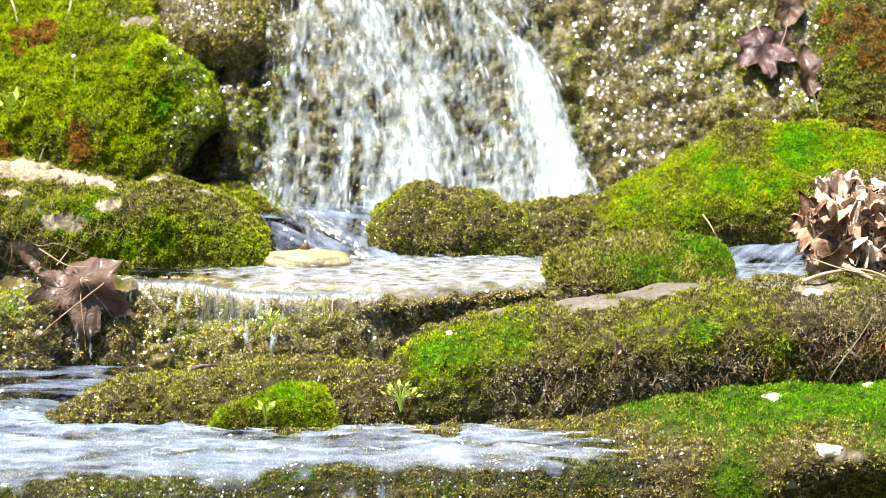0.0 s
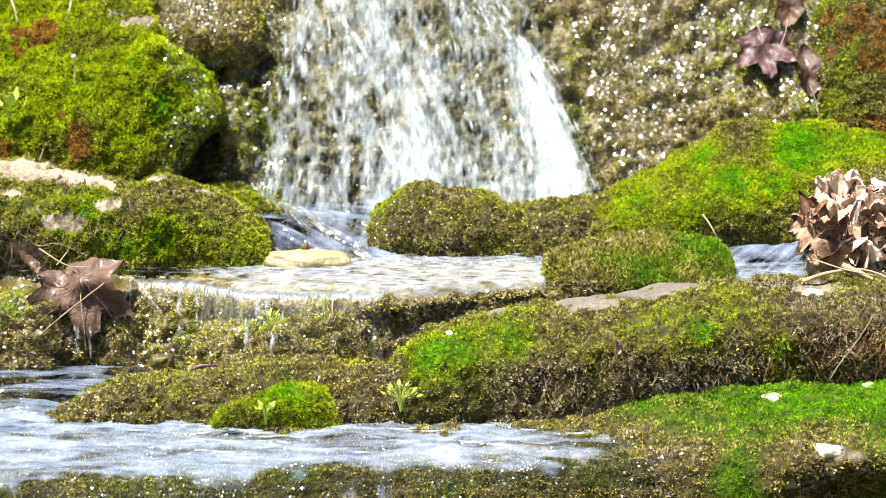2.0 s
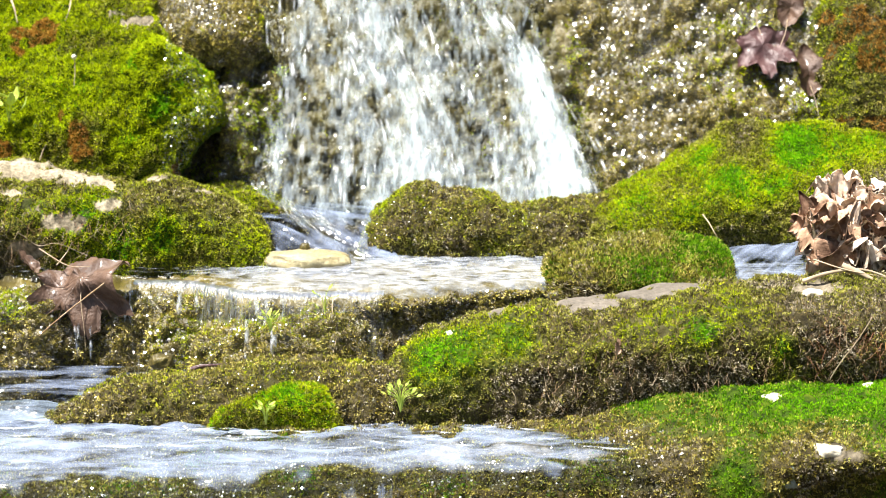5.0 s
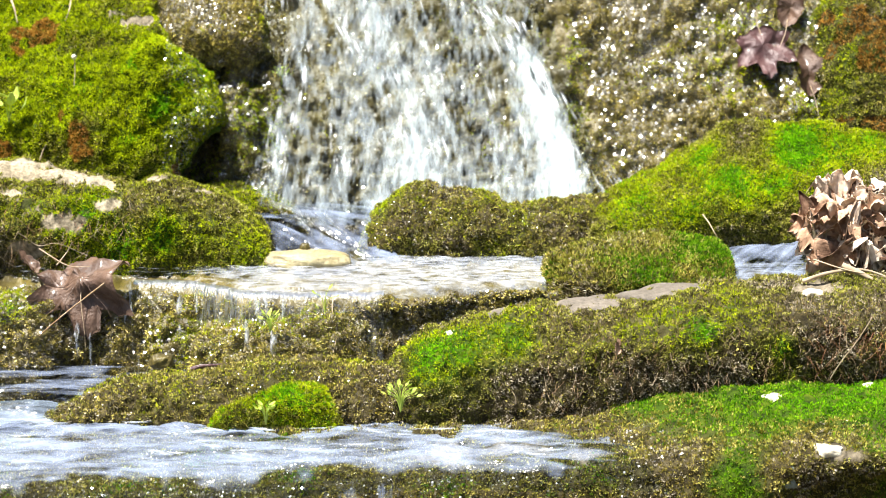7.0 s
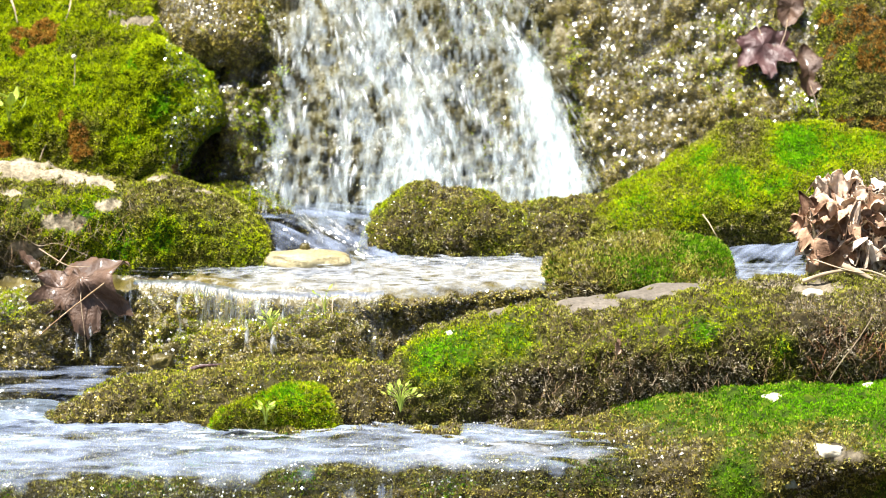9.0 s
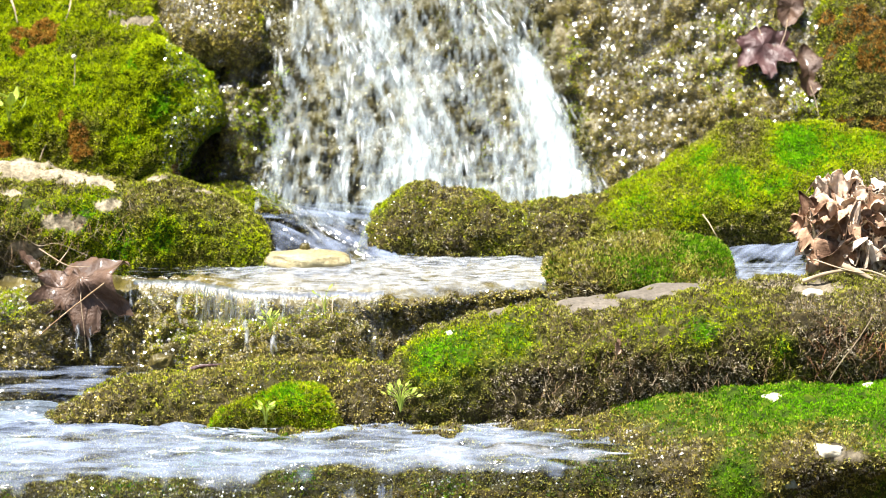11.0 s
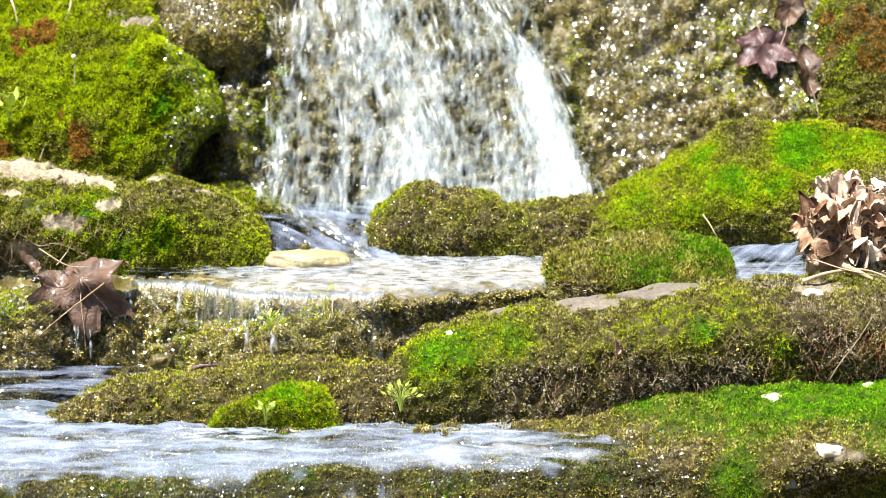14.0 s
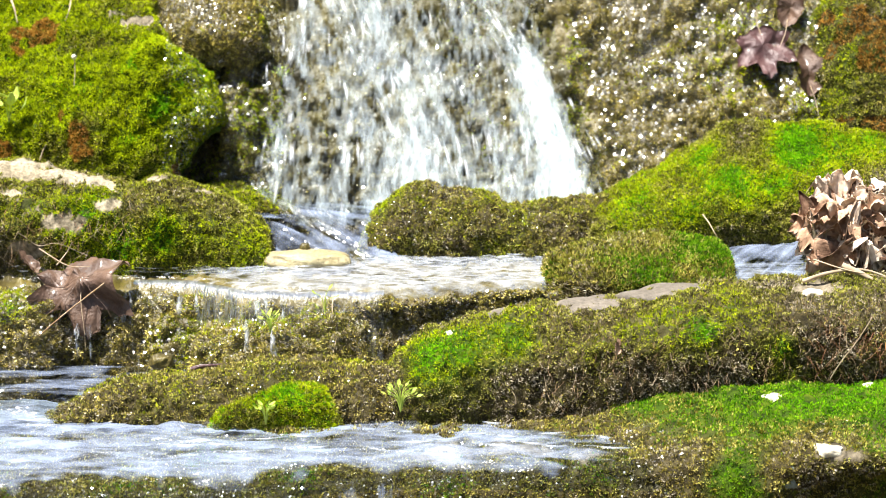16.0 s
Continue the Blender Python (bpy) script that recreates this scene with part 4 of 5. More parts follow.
def strands():
    rng = np.random.default_rng(7)
    kinds = []
    for i in range(30):
        v, f, k = streaked_patch(200 + i, rng.uniform(0.03, 0.065), rng.uniform(0.006, 0.014))
        kinds.append(mesh_object("water_strand", v, f, FOAM, thickness=k))
    for i in range(245):
        ob = kinds[i] if i < 30 else copy_thing(kinds[i % 30], Matrix())
        tagged(ob, "white strand of falling water", "water", "strands of the waterfall")
        ob.visible_shadow = False
        pick, side, a = rng.random(), rng.normal(0, 0.55), rng.uniform(0.03, 0.97)
        run = RUN_RIGHT if pick < 0.36 else RUN_MID if pick < 0.56 else RUN_LEFT if pick < 0.6 else None
        lift, slant = rng.uniform(0.002, 0.012), rng.uniform(0.0, 0.25)

        def point(z):
            p = fall_at(a, z)
            if run:
                c, w = run_at(run, z)
                p[0] = c + w * side
            else:
                p[0] += slant * (0.15 - max(z, 0.15))
            p[1] -= lift
            return p

        top = 0.33 if run is RUN_RIGHT else 0.42
        levels = [top - (top - 0.02) * s for s in (0, 0.25, 0.52, 0.78, 1)]
        stops = [flow_pose(point(z), point(z - 0.02), (0, -0.87, 0.5)) for z in levels]
        hid = [pose(stops[-1].translation.x, 0.7, -0.05, -30), pose(stops[0].translation.x, 0.75, 0.2, -30)]
        rounds = rng.uniform(0.45, 0.8)
        MOVERS.append((ob, stops + hid, (0, 0.24, 0.45, 0.64, 0.8, 0.88, 0.95), rounds, rng.uniform(0, 1)))


strands()


def wavelet_mesh(seed, long, deep, high):
    """A low, crescent-shaped ripple."""
    rng = np.random.default_rng(seed)
    t, w = np.linspace(-1, 1, 18), np.linspace(-1, 1, 7)
    env = np.sqrt(np.clip(1 - t ** 2, 0, 1))
    bow = rng.uniform(-0.4, 0.4) * deep * 3 * t ** 2 + deep * 0.6 * np.sin(4 * t + rng.uniform(0, 6))
    x = np.broadcast_to(t[:, None] * long, (18, 7))
    y = bow[:, None] + w[None] * deep * env[:, None]
    z = high * env[:, None] * (1 - w[None] ** 2) - 0.0006
    return np.stack([x, y, z], 2).reshape(-1, 3), grid_faces(18, 7), env[:, None] * (1 - w[None] ** 2)


def wavelets(name, count, x0, x1, y_back, y_lip, z, seed, label, group, size, speed):
    rng = np.random.default_rng(seed)
    kinds = []
    for i in range(6):
        v, f, k = wavelet_mesh(seed + i, size * rng.uniform(0.6, 1.5), 0.0035, 0.0028)
        kinds.append(mesh_object(name, v, f, RIPPLE, thickness=k))
    for i in range(count):
        ob = kinds[i] if i < 6 else copy_thing(kinds[i % 6], Matrix())
        tagged(ob, label, "water", group)
        ob.visible_shadow = False
        x, dx, turn = rng.uniform(x0, x1), rng.uniform(-0.12, 0.02), rng.uniform(-14, 14)
        stops = [pose(x + dx * s, y_back + (y_lip - y_back) * s, z, 0, 0, turn) for s in (0, 0.33, 0.66, 1)]
        hid = [pose(x + dx, y_lip + 0.02, z - 0.05, 0, 0, turn), pose(x, y_back + 0.02, z - 0.06, 0, 0, turn)]
        MOVERS.append((ob, stops + hid, (0, 0.27, 0.54, 0.8, 0.86, 0.94), (y_back - y_lip) / speed * rng.uniform(1, 1.6), rng.uniform(0, 1)))


wavelets("ripple", 60, -0.62, 0.2, -0.19, -0.33, -0.1295, 300, "small bright ripple on the front pool", "ripples of the front pool", 0.03, 0.25)
wavelets("ripple", 50, -0.24, 0.12, 0.2, 0.05, 0.0035, 400, "small bright ripple on the upper pool", "ripples of the upper pool", 0.018, 0.2)


def chute_strands():
    rng = np.random.default_rng(17)
    kinds = []
    for i in range(4):
        v, f, k = ribbon(60 + i, 0.05, 0.0028)
        kinds.append(mesh_object("chute_strand", v, f, THIN, thickness=k))
    for i in range(22):
        ob = kinds[i] if i < 4 else copy_thing(kinds[i % 4], Matrix())
        tagged(ob, "glassy strand of water in the chute", "water", "strands of the chute")
        ob.visible_shadow = False
        w = rng.uniform(0.35, 0.85)
        line = [Vector(a).lerp(Vector(b), min(0.95, w * k)) + Vector((0, -0.004, 0.004)) for (a, b), k in zip(CHUTE_ROWS[1:5], (0.5, 0.75, 0.95, 1.1))]
        stops = [flow_pose(p, q, (0, -0.6, 0.8)) for p, q in zip(line, line[1:] + [line[-1] * 2 - line[-2]])]
        hid = [Matrix.Translation((0, 0.03, -0.06)) @ stops[-1], Matrix.Translation((0, 0.04, -0.09)) @ stops[0]]
        MOVERS.append((ob, stops + hid, (0, 0.3, 0.55, 0.8, 0.87, 0.94), rng.uniform(0.35, 0.6), rng.uniform(0, 1)))


chute_strands()


def trickles():
    """Thin falls from the ledge: a steady thread each, with beads that run down it."""
    rng = np.random.default_rng(27)
    for x, z0, z1, y, wide in TRICKLES:
        v, f, k = ribbon(int(900 + x * 100), z0 - z1, wide)
        kind = mesh_object("trickle", v, f, FOAM, thickness=1.1 * k ** 0.6)
        kind.matrix_basis = pose(x, y, z1)
        kind.visible_shadow = False
        tagged(kind, "thin bright trickle falling from the ledge", "water", "trickles of the ledge")
        for i in range(4):
            v, f, k = ribbon(700 + i, 0.022, 0.002)
            bead = mesh_object("water_bead", v, f, FOAM, thickness=1.1 * k ** 0.6)
            bead.visible_shadow = False
            tagged(bead, "falling bead of bright water", "water", "beads of the trickles")
            at = x + rng.uniform(-wide, wide) * 0.8
            stops = [pose(at, y - 0.003, z) for z in (z0 - 0.015, (z0 + z1) / 2, z1 - 0.02)]
            hid = [pose(at, y + 0.1, z1 - 0.03), pose(at, y + 0.1, z0 - 0.03)]
            MOVERS.append((bead, stops + hid, (0, 0.45, 0.8, 0.87, 0.94), rng.uniform(0.33, 0.5), rng.uniform(0, 1)))


TRICKLES = [(-0.439, -0.008, -0.1, 0.03, 0.0035), (-0.432, -0.006, -0.07, 0.028, 0.003), (-0.505, -0.06, -0.1, 0.02, 0.003), (-0.487, -0.062, -0.1, 0.02, 0.002),
            (-0.25, -0.008, -0.05, -0.022, 0.005), (-0.238, -0.008, -0.045, -0.024, 0.004), (-0.262, -0.03, -0.083, -0.07, 0.004), (-0.225, -0.04, -0.085, -0.08, 0.004),
            (-0.36, -0.01, -0.05, 0.002, 0.004), (-0.335, -0.01, -0.045, -0.006, 0.003), (-0.215, -0.012, -0.04, -0.03, 0.003)]
trickles()


# ---- leaves, sprigs, twigs and small stones ----
def leaf_points(kind, size, seed, fold, curl, crumple):
    """A thin leaf in its own xy plane, tip towards +y: points and faces of both sides."""
    rng = np.random.default_rng(seed)
    th = np.linspace(-np.pi / 2, 1.5 * np.pi, 61)
    if kind == "maple":
        r = 0.46 + 0.03 * np.abs(np.sin(8 * th))
        for at, amp, wd in ((90, 0.52, 0.26), (36, 0.46, 0.25), (144, 0.46, 0.25), (-14, 0.24, 0.22), (194, 0.24, 0.22)):
            d = np.abs(th - radians(at))
            r = r + amp * np.maximum(0, 1 - d / (wd * 2.2)) ** 1.3 + 0.09 * np.maximum(0, 1 - np.abs(d - 0.22) / 0.09)
    elif kind == "lobed":
        r = 0.46 / np.sqrt((np.cos(th) / 0.75) ** 2 + np.sin(th) ** 2) * (1 + 0.13 * np.sin(7 * th + seed) + 0.06 * np.sin(17 * th + 2 * seed)) + 0.05
    else:
        r = 0.42 / np.sqrt((np.cos(th) / 0.62) ** 2 + np.sin(th) ** 2) * (1 + 0.05 * np.sin(11 * th)) + 0.16 * np.maximum(0, 1 - np.abs(th - np.pi / 2) / 0.3)
    rings = np.linspace(0.02, 1, 7)
    x, y = rings[:, None] * (r * np.cos(th))[None], rings[:, None] * (r * np.sin(th))[None]
    p = np.stack([x, y, 0 * x], 2).reshape(-1, 3) * size
    q = p / size
    z = fold * np.abs(q[:, 0]) + curl * (q[:, 1] ** 2 + 0.4 * q[:, 0] * q[:, 1]) + crumple * fbm(q, 2.6, 3, seed) + 0.25 * crumple * fbm(q, 8, 2, seed + 5) + 0.3 * crumple * np.cos(9 * np.arctan2(q[:, 1], q[:, 0])) * (q[:, 0] ** 2 + q[:, 1] ** 2)
    p[:, 2] = z * size
    f = grid_faces(7, 61)
    return p, f


def both_sides(p, f, thick=0.0005):
    lower = p.copy()
    lower[:, 2] -= thick
    rim = np.arange(60) + 6 * 61
    edge = np.stack([rim, rim + 1, rim + 1 + len(p), rim + len(p)], 1)
    return np.concatenate([p, lower]), np.concatenate([f, f[:, ::-1] + len(p), edge])


def tube_mesh(points, radius, taper=0.4, sides=5):
    pts = spline(np.array(points, float), np.linspace(0, 1, 3 * len(points)))
    d = np.gradient(pts, axis=0)
    d /= np.linalg.norm(d, axis=1, keepdims=True) + 1e-9
    a = np.cross(d, (0.3, 0.9, 0.2))
    a /= np.linalg.norm(a, axis=1, keepdims=True) + 1e-9
    b = np.cross(d, a)
    r = radius * np.linspace(1, taper, len(pts))[:, None, None]
    th = np.linspace(0, 2 * np.pi, sides + 1)[None, :, None]
    v = pts[:, None] + r * (a[:, None] * np.cos(th) + b[:, None] * np.sin(th))
    return v.reshape(-1, 3), grid_faces(len(pts), sides + 1)


def twig(points, radius, label, name="twig", mat=TWIG, parent=None, category="twig"):
    ob = mesh_object(name, *tube_mesh(points, radius), mat, parent)
    if not parent:
        tagged(ob, label, category)
    return ob


def draped_leaf():
    """A maple leaf that lies on the lip and hangs down over it."""
    p, f = leaf_points("maple", 0.088, 5, 0.05, 0.0, 0.2)
    r = 0.02
    relief = p[:, 2] + 0.007 * np.cos(p[:, 0] * 105 + 0.5) * np.clip(0.5 + p[:, 1] * 12, 0, 1)
    s = p[:, 1] + 0.012
    ang = np.clip(s / r, 0, radians(82))
    rest = np.maximum(s - r * radians(82), 0)
    y = -np.minimum(s, 0) - r * np.sin(ang) - rest * np.cos(radians(82)) - relief * np.sin(ang)
    z = -r * (1 - np.cos(ang)) - rest * np.sin(radians(82)) + relief * np.cos(ang)
    v = np.stack([p[:, 0] * 1.12 + 0.18 * rest, y, z], 1)
    v, f = both_sides(v, f)
    ob = mesh_object("draped_leaf", v, f, WET_DEAD)
    ob.matrix_basis = Matrix.Translation((-0.5, 0.05, 0.007)) @ pose(0, 0, 0, 0, 0, -8)
    tagged(ob, "wet brown maple leaf draped over the ledge", "leaf")
    stalk = mesh_object("stalk", *tube_mesh([(0.045, -0.03, 0.0), (0.0, -0.045, -0.035), (-0.03, -0.055, -0.06), (-0.05, -0.05, -0.078)], 0.0011, 0.8), ROOT, ob)
    tagged(stalk, "bent pale brown stalk")
    for k, (dx, dz) in enumerate(((0.012, -0.1), (-0.03, -0.07), (0.05, -0.05))):
        mesh_object("vein", *tube_mesh([(0, 0.012, 0.003), (dx * 0.3, -0.024, dz * 0.25), (dx * 0.8, -0.033, dz * 0.7), (dx, -0.036, dz)], 0.0007), TWIG if k == 0 else WET_DEAD, ob)


draped_leaf()


def flat_leaf(name, kind, size, m, mat, label, seed, fold=0.1, curl=0.15, crumple=0.12, stalk=True):
    v, f = both_sides(*leaf_points(kind, size, seed, fold, curl, crumple))
    ob = mesh_object(name, v, f, mat)
    ob.matrix_basis = m
    tagged(ob, label, "leaf")
    if stalk:
        mesh_object("stalk", *tube_mesh([(0, -0.25 * size, 0), (0.04 * size, -0.55 * size, 0.04 * size), (0.02 * size, -0.9 * size, 0.12 * size)], 0.0009), TWIG, ob)
    return ob


WALL_LEAF = Matrix.Translation((0.492, 0.402, 0.29))
flat_leaf("maple_leaf", "maple", 0.062, WALL_LEAF @ pose(0, 0, 0, 62, 0, 0) @ pose(0, 0, 0, 0, 0, 188), SODDEN, "wet dark purple-brown maple leaf on the rock face", 8)
flat_leaf("folded_leaf", "oval", 0.085, Matrix.Translation((0.557, 0.368, 0.251)) @ pose(0, 0, 0, 66, 0, 15), WET_DEAD, "folded brown leaf stuck to the rock face", 9, 0.5, 0.1, 0.1)
flat_leaf("folded_leaf", "oval", 0.075, Matrix.Translation((0.536, 0.42, 0.345)) @ pose(0, 0, 0, 66, 10, -20), WET_DEAD, "curled brown leaf stuck to the rock face", 10, 0.4, 0.2, 0.1)
flat_leaf("fallen_leaf", "oval", 0.04, Matrix.Translation((-0.448, 0.14, 0)) @ pose(0, 0, 0, 10, 0, 80), DEAD, "pale dead leaf at the pool's edge", 11, 0.2)
flat_leaf("fallen_leaf", "oval", 0.045, Matrix.Translation((-0.589, 0.11, 0.007)) @ pose(0, 0, 0, 40, 0, 60), WET_DEAD, "curled dark leaf at the pool's edge", 12, 0.5)
flat_leaf("fallen_leaf", "oval", 0.022, Matrix.Translation((0.258, 0.04, 0.034)) @ pose(0, 0, 0, 25, 0, 80), DEAD, "tiny yellow leaf on the moss cushion", 13, 0.1, stalk=False)
flat_leaf("fallen_leaf", "oval", 0.022, Matrix.Translation((0.219, -0.215, -0.027)) @ pose(0, 0, 0, 70, 20, 40), DEAD, "small pale leaf caught on the ridge", 14, 0.2, stalk=False)


def leaf_pile():
    base = Vector((0.597, -0.02, 0.023))
    pile = new("leaf_pile")
    pile.matrix_basis = Matrix.Translation(base)
    tagged(pile, "heap of dry curled brown leaves on the mossy ridge", "leaf pile")
    rng = np.random.default_rng(33)
    meshes = []
    for i in range(130):
        h = rng.random() ** 0.9
        side = rng.random()
        # the heap's left flank, its front and its top
        if side < 0.25:
            at, out = (-0.085 + rng.uniform(-0.01, 0.012) + 0.035 * h ** 2, rng.uniform(-0.01, 0.1), 0.012 + 0.09 * h), -60
        elif side < 0.75:
            at, out = (rng.uniform(-0.08, 0.13), -0.022 + 0.05 * h ** 2 + rng.uniform(-0.008, 0.012), 0.008 + 0.092 * h), 0
        else:
            at, out = (rng.uniform(-0.05, 0.13), rng.uniform(0.01, 0.1), 0.094 + rng.uniform(-0.012, 0.006)), 0
        if i < 10:
            v, f = both_sides(*leaf_points("lobed", 0.066, 40 + i, rng.uniform(-0.4, 0.5), rng.uniform(-0.9, 0.9), 0.36), 0.0006)
            ob = mesh_object("leaf", v, f, DEAD, pile)
            meshes.append(ob.data)
        else:
            ob = new("leaf", meshes[i % 10])
            ob.parent = pile
        s = rng.uniform(0.5, 1.2)
        tilt = rng.uniform(5, 35) if h > 0.8 else rng.uniform(5, 50) if side < 0.75 else rng.uniform(-25, 25)
        ob.matrix_basis = Matrix.Translation(at) @ pose(0, 0, 0, 0, 0, out + rng.uniform(-50, 50)) @ pose(0, 0, 0, tilt, rng.uniform(-35, 35), rng.uniform(0, 360)) @ Matrix.Diagonal((s, s, s, 1))
    core = bmesh.new()
    bmesh.ops.create_icosphere(core, subdivisions=4, radius=1)
    for q in core.verts:
        k = 1 + 0.12 * noise.noise(q.co * 3)
        q.co = Vector((0.04 + 0.09 * k * q.co.x, 0.05 + 0.045 * k * q.co.y, 0.038 + 0.048 * k * q.co.z))
    part("packed_leaves", core, WET_DEAD, pile, "dark packed inside of the heap")
    return pile


leaf_pile()
for k, (x, z, dx, dz) in enumerate(((0.575, 0.06, 0.03, 0.028), (0.56, 0.075, 0.012, -0.045), (0.6, 0.05, 0.045, 0.004), (0.585, 0.085, 0.035, -0.02))):
    twig([(x, -0.058, z), (x + 0.5 * dx, -0.064, z + 0.5 * dz + 0.002), (x + dx, -0.056, z + dz)], 0.0009, "thin pale stalk among the dry leaves", "leaf_stalk", category="stalk")
twig([(0.471, -0.1, 0.032), (0.507, -0.1, 0.044), (0.554, -0.09, 0.045), (0.597, -0.1, 0.031)], 0.003, "grey dry stick lying beside the leaf heap")
twig([(0.488, -0.08, 0.057), (0.529, -0.1, 0.047), (0.582, -0.1, 0.037)], 0.0012, "thin dry twig lying beside the leaf heap")
twig([(0.524, -0.09, 0.051), (0.552, -0.1, 0.04), (0.588, -0.11, 0.018)], 0.005, "pale bent stick lying beside the leaf heap")
twig([(0.372, 0.15, 0.073), (0.381, 0.14, 0.061), (0.387, 0.13, 0.05), (0.393, 0.13, 0.04)], 0.0012, "thin reddish twig standing in the moss")
twig([(-0.63, 0.13, 0.072), (-0.621, 0.12, 0.062), (-0.597, 0.12, 0.048), (-0.575, 0.12, 0.033), (-0.55, 0.12, 0.037), (-0.52, 0.12, 0.025), (-0.505, 0.12, 0.018)], 0.0007, "thin brown root lying over the boulder")
twig([(-0.543, 0.08, 0.013), (-0.534, 0.11, 0.025), (-0.525, 0.11, 0.04)], 0.001, "thin reddish root on the boulder")
twig([(-0.572, 0.11, 0.031), (-0.521, 0.05, 0.02), (-0.486, 0.03, 0.023)], 0.001, "thin pale root at the pool")
twig([(-0.148, -0.03, -0.005), (-0.149, -0.04, -0.022), (-0.143, -0.05, -0.051), (-0.147, -0.07, -0.073)], 0.0011, "pale root hanging down the ledge")
twig([(-0.656, 0.38, 0.36), (-0.649, 0.37, 0.346), (-0.645, 0.365, 0.327)], 0.002, "pale dry stem in the moss")
twig([(-0.565, 0.38, 0.36), (-0.567, 0.37, 0.344), (-0.573, 0.37, 0.329)], 0.0012, "dry grass stem in the moss")
twig([(-0.551, 0.315, 0.281), (-0.551, 0.315, 0.258), (-0.553, 0.31, 0.233)], 0.0009, "thin dry stalk with pale seed head in the moss")
twig([(-0.599, 0.265, 0.131), (-0.594, 0.265, 0.146), (-0.589, 0.27, 0.156)], 0.0014, "short dry stem in the moss")
twig([(0.091, -0.2, -0.112), (0.092, -0.21, -0.095), (0.087, -0.21, -0.084)], 0.0008, "tiny bare twig at the water")
twig([(0.489, -0.215, -0.067), (0.5, -0.225, -0.042), (0.52, -0.225, -0.013), (0.538, -0.22, 0.015)], 0.0008, "thin pale root on the ridge")
twig([(-0.333, -0.1, -0.088), (-0.317, -0.1, -0.083), (-0.287, -0.1, -0.081)], 0.004, "dark wet stick in the side pool", mat=SODDEN)


def seed_head():
    bm = bmesh.new()
    bmesh.ops.create_icosphere(bm, subdivisions=2, radius=0.004)
    for q in bm.verts:
        q.co *= 1 + 0.15 * noise.noise(q.co * 700)
    ob = part("seed_head", bm, CHIP, None)
    ob.matrix_basis = Matrix.Translation((-0.551, 0.312, 0.281))
    tagged(ob, "small pale seed head on a dry stalk", "seed head")


def hanging_roots(face, count, along, up, reach, mat, parent, seed, label):
    """Fine dry roots and stems that straggle down the front of a stone."""
    rng = np.random.default_rng(seed)
    nx, nu = face.shape[:2]
    n = normals_of(face)
    vs, fs, total = [], [], 0
    for i in range(count):
        a, b = int(rng.uniform(*along) * nx), int(rng.uniform(*up) * nu)
        p, out = face[a, b], n[a, b]
        if abs(p[0]) > 0.68:
            continue
        long = rng.uniform(*reach)
        way = np.array((rng.normal(0, 0.7), -0.15, -1.0)) * long
        k = [p + out * 0.002, p + way * 0.5 + out * rng.uniform(0.004, 0.009), p + way + (rng.normal(0, 0.2) * long, 0, 0) + out * rng.uniform(0.002, 0.007)]
        v, f = tube_mesh(k, rng.uniform(0.00012, 0.0003), 0.5, 3)
        vs.append(v)
        fs.append(f + total)
        total += len(v)
    ob = mesh_object("root_fringe", np.concatenate(vs), np.concatenate(fs), mat, bpy.data.objects[parent])
    tagged(ob, label, kind="stuff")


def sprig(at, high, seed, label, leaves=9, size=0.011):
    rng = np.random.default_rng(seed)
    ob = new("sprig")
    ob.matrix_basis = Matrix.Translation(at)
    tagged(ob, label, "plant")
    v, f = leaf_points("oval", 1.0, seed, 0.15, 0.3, 0.05)
    v, f = both_sides(v, f, 0.03)
    for i in range(leaves):
        th, t = 2.4 * i + rng.uniform(-0.4, 0.4), (i + 1) / leaves
        r = high * 0.75 * (1.1 - 0.6 * t)
        tip = Vector((r * math.cos(th), r * math.sin(th) * 0.6, high * (0.35 + 0.6 * t)))
        stem = mesh_object("stem", *tube_mesh([(0, 0, -0.01), (tip.x * 0.3, tip.y * 0.3, tip.z * 0.6), tuple(tip)], 0.0006), FERN, ob)
        leaf = mesh_object("leaf", v, f, FERN, stem)
        s = size * rng.uniform(0.7, 1.2)
        leaf.matrix_basis = Matrix.Translation(tip) @ pose(0, 0, 0, 0, 0, math.degrees(th) - 90) @ pose(0, 0, 0, rng.uniform(20, 60), rng.uniform(-30, 30), 0) @ Matrix.Diagonal((s, s, s, 1))
    return ob


sprig((-0.054, -0.21, -0.103), 0.03, 1, "fresh yellow-green seedling on the wet ridge", 22, 0.0085)
sprig((-0.23, -0.075, -0.035), 0.022, 2, "small fresh green plant in the splashing water", 12, 0.0085)
sprig((-0.223, -0.235, -0.112), 0.02, 3, "small green fern shoot at the front pool", 11, 0.009)
sprig((-0.643, 0.27, 0.198), 0.034, 4, "pale green seedling in the moss", 5, 0.026)
sprig((-0.249, 0.4, 0.237), 0.02, 5, "yellow-green tuft in the waterfall", 14, 0.007)
sprig((-0.16, -0.03, -0.017), 0.026, 6, "thin yellowish shoot on the ledge", 4, 0.008)


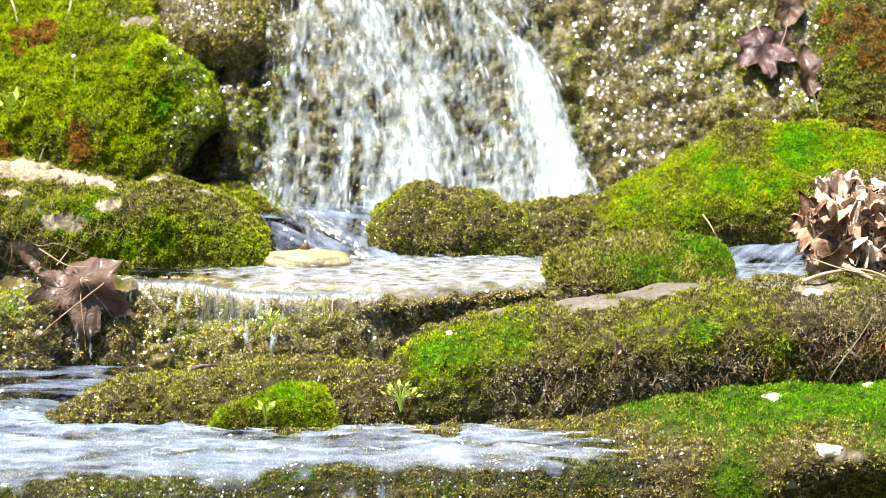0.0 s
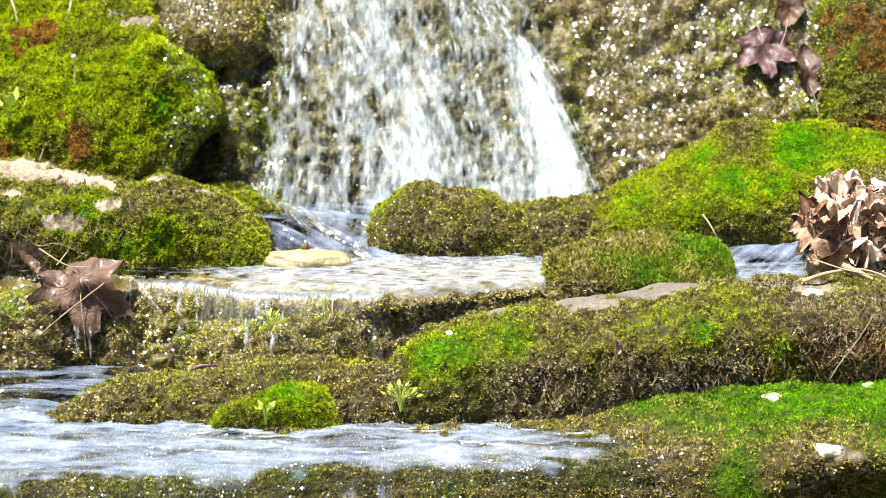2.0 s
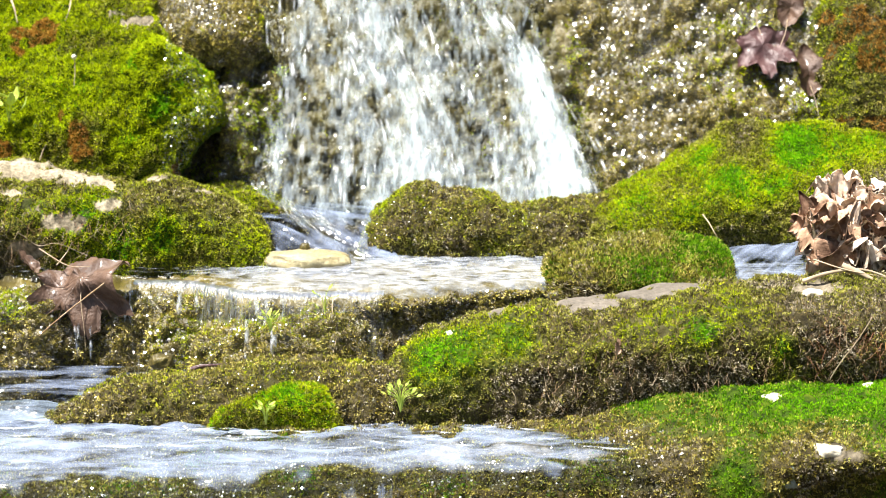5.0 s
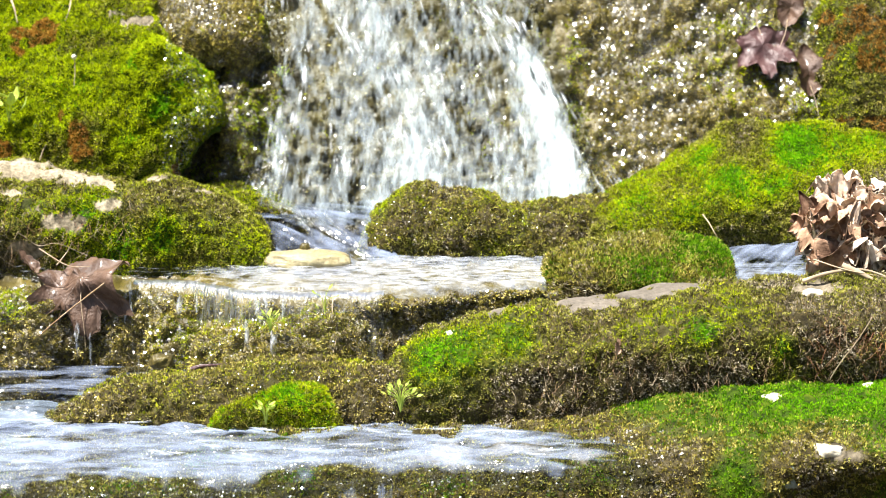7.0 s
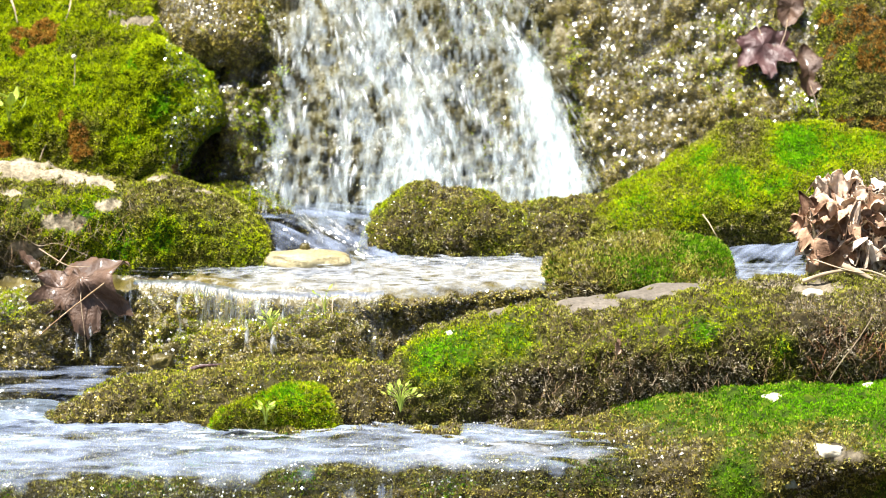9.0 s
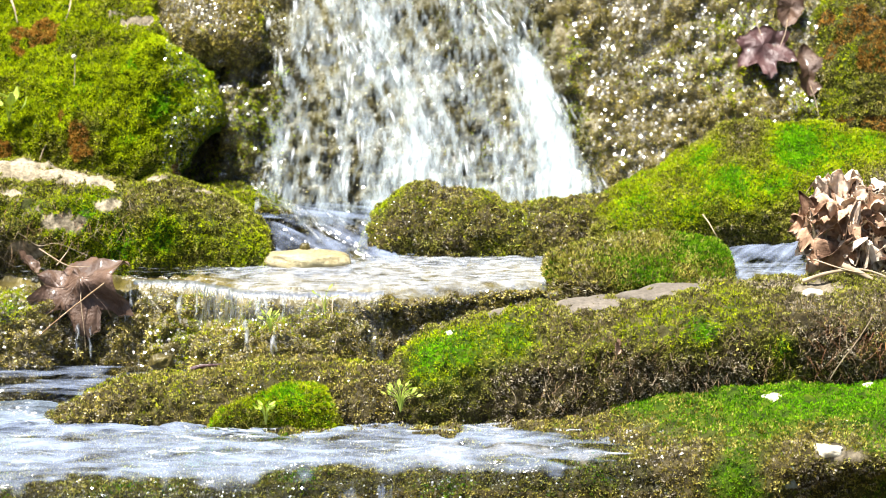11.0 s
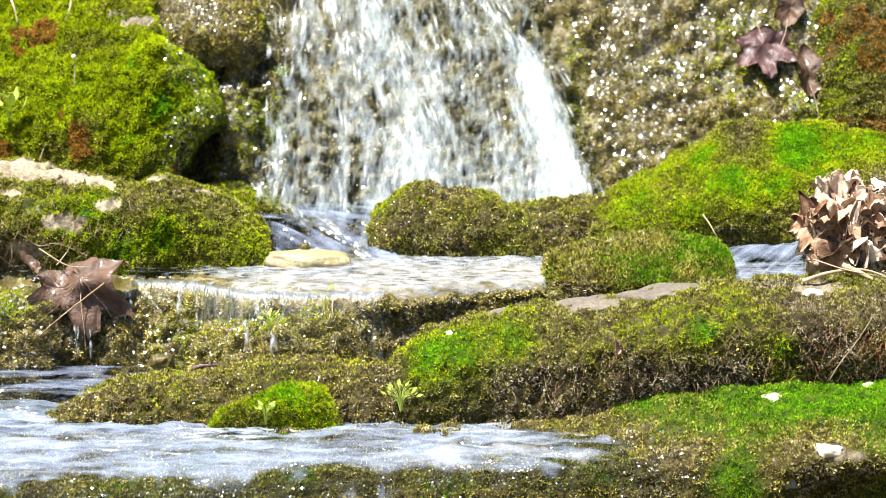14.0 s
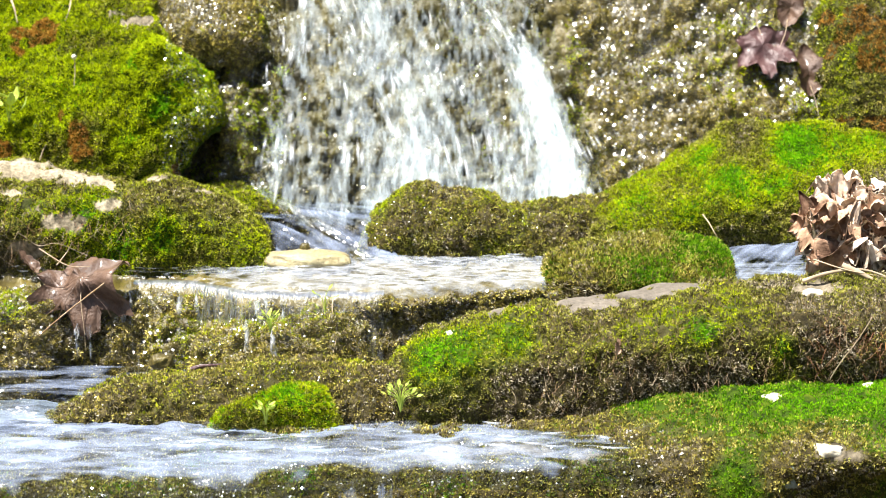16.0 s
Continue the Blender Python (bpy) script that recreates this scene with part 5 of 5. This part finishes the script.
def pebble(name, at, size, label, mat, seed, turn=0):
    bm = bmesh.new()
    bmesh.ops.create_icosphere(bm, subdivisions=4, radius=1)
    for q in bm.verts:
        n = 1 + 0.22 * noise.noise(q.co * 1.7 + Vector((seed, 0, 0))) + 0.06 * noise.noise(q.co * 6 + Vector((0, seed, 0)))
        q.co = Vector((q.co.x * size[0], q.co.y * size[1], math.copysign(abs(q.co.z) ** 0.7, q.co.z) * size[2])) * n
    ob = part(name, bm, mat, None)
    ob.matrix_basis = Matrix.Translation(at) @ pose(0, 0, 0, 0, 0, turn)
    tagged(ob, label, "stone")


CHIP = rock_material("pale_chip", (0.45, 0.41, 0.31), (0.75, 0.71, 0.6), 0.6, (0.55, 0.45, 0.25))
YELLOW = rock_material("yellow_limestone", (0.22, 0.18, 0.09), (0.4, 0.35, 0.2), 0.5, (0.25, 0.2, 0.07))
seed_head()
hanging_roots(RIDGE_FACE, 1000, (0.24, 0.98), (0.22, 0.55), (0.005, 0.02), ROOT, "high_ridge", 71, "fine dry tan and rusty roots")
hanging_roots(RIDGE_FACE, 150, (0.62, 0.84), (0.28, 0.48), (0.012, 0.035), RUST_ROOT, "high_ridge", 72, "long rusty red hanging roots")
hanging_roots(BOULDER_FACE, 220, (0.28, 0.7), (0.25, 0.6), (0.01, 0.035), ROOT, "left_boulder", 73, "thin tan roots over the moss")
hanging_roots(BOULDER_FACE, 90, (0.3, 0.6), (0.2, 0.5), (0.006, 0.014), RUST_ROOT, "left_boulder", 74, "rusty leaf shreds in the moss")
pebble("pale_slab", (-0.2, 0.15, 0.006), (0.066, 0.03, 0.014), "pale yellowish flat stone at the chute's foot", YELLOW, 1)
pebble("dark_pebble", (-0.199, 0.155, 0.024), (0.007, 0.006, 0.006), "small dark pebble on the pale stone", WET_ROCK, 2)
pebble("pale_chip", (0.409, -0.258, -0.083), (0.015, 0.011, 0.008), "pale bare stone chip in the moss", CHIP, 3)
pebble("pale_chip", (0.45, -0.39, -0.106), (0.02, 0.014, 0.007), "pale bare stone at the moss edge", CHIP, 4)
pebble("pale_chip", (0.545, -0.22, -0.08), (0.02, 0.011, 0.008), "white stone chip in the moss", CHIP, 5)
LICHEN = rock_material("pale_lichen", (0.1, 0.13, 0.1), (0.34, 0.4, 0.34), 0.8, (0.07, 0.08, 0.04))
pebble("lichen_stone", (0.402, -0.4, -0.134), (0.017, 0.012, 0.018), "bluish pale lichen-covered stone", LICHEN, 6)
pebble("pale_chip", (0.48, -0.128, 0.02), (0.014, 0.012, 0.008), "pale bare stone on the boulder's crest", CHIP, 7)
pebble("pale_chip", (0.015, -0.135, -0.029), (0.012, 0.01, 0.004), "pale bare stone on the boulder's crest", CHIP, 8)
GREY = rock_material("bare_grey_stone", (0.09, 0.075, 0.055), (0.2, 0.17, 0.13), 0.75, (0.07, 0.055, 0.035))
pebble("crest_stone", (0.112, -0.088, -0.024), (0.075, 0.04, 0.015), "bare grey-brown stone showing on the boulder's crest", GREY, 11, 3)
pebble("crest_stone", (0.206, -0.085, -0.012), (0.066, 0.04, 0.018), "rounded bare grey stone showing on the boulder's crest", GREY, 12, 2)
pebble("crest_stone", (0.318, -0.075, -0.001), (0.085, 0.045, 0.02), "long bare grey stone showing on the boulder's crest", GREY, 13, 4)
pebble("wet_pebble", (-0.38, -0.05, -0.09), (0.016, 0.012, 0.01), "small wet brown stone under the ledge", WET_ROCK, 9)

SMALL = [
    (-0.303, -0.22, -0.133, -0.22, -0.125, -0.21, -0.116, -0.18, -0.125),
    (-0.261, -0.225, -0.131, -0.225, -0.112, -0.205, -0.101, -0.17, -0.113),
    (-0.19, -0.225, -0.131, -0.225, -0.101, -0.2, -0.083, -0.17, -0.093),
    (-0.154, -0.225, -0.131, -0.22, -0.103, -0.2, -0.089, -0.17, -0.098),
    (-0.125, -0.22, -0.133, -0.215, -0.126, -0.2, -0.122, -0.18, -0.128),
]
stone("small_moss_stone", SMALL, "small stone with a green moss cap at the front pool", SOIL_ROCK, 90, 40, 0.002, 0.0015, 131,
      dict(count=11000, tone=0.8, young=1.2, size=0.0055, keep=-1, wet=0.25, lay=0.35, bare=[(-0.204, -0.2, -0.08, 0.008)]), "bright green moss", foot=0.03)


# ---- what moves ----
def round_rows(stops, shares, seconds, start):
    """Rows for a thing that goes round and round: through stops in view, then back under the bed or behind the rock."""
    rows, k = [], -1
    marks = [(m, s) for m, s in zip(stops, shares)]
    while (k + start) * seconds < 16:
        rows += [((k + start + s) * seconds, m) for m, s in marks]
        k += 1
    before = [r for r in rows if r[0] < 0]
    inside = [r for r in rows if 0 < r[0] < 16]
    after = [r for r in rows if r[0] >= 16] or [inside[0]]

    def between(a, b, t):
        w = (t - a[0]) / max(b[0] - a[0], 1e-6)
        return (t, a[1].lerp(b[1], min(max(w, 0), 1)))

    first = between(before[-1], inside[0], 0.0)
    last = between(inside[-1], after[0], 16.0)
    out = [first]
    for r in inside:
        if frame(r[0]) > frame(out[-1][0]) and frame(r[0]) < frame(16.0):
            out.append(r)
    return out + [last]


def motions():
    sway = [(0.4 * k, 0.006 * math.sin(2.3 * k), 0.004 * math.sin(1.7 * k + 1), 0.0012 * math.sin(2.9 * k)) for k in range(41)]
    walk(pool_front, [(t, pose(x, y, z)) for t, x, y, z in sway])
    walk(pool_upper, [(t, pose(0.6 * x, 0.4 * y, 0.4 * z)) for t, x, y, z in sway])
    for ob, stops, shares, seconds, start in MOVERS:
        walk(ob, round_rows(stops, shares, seconds, start))


motions()
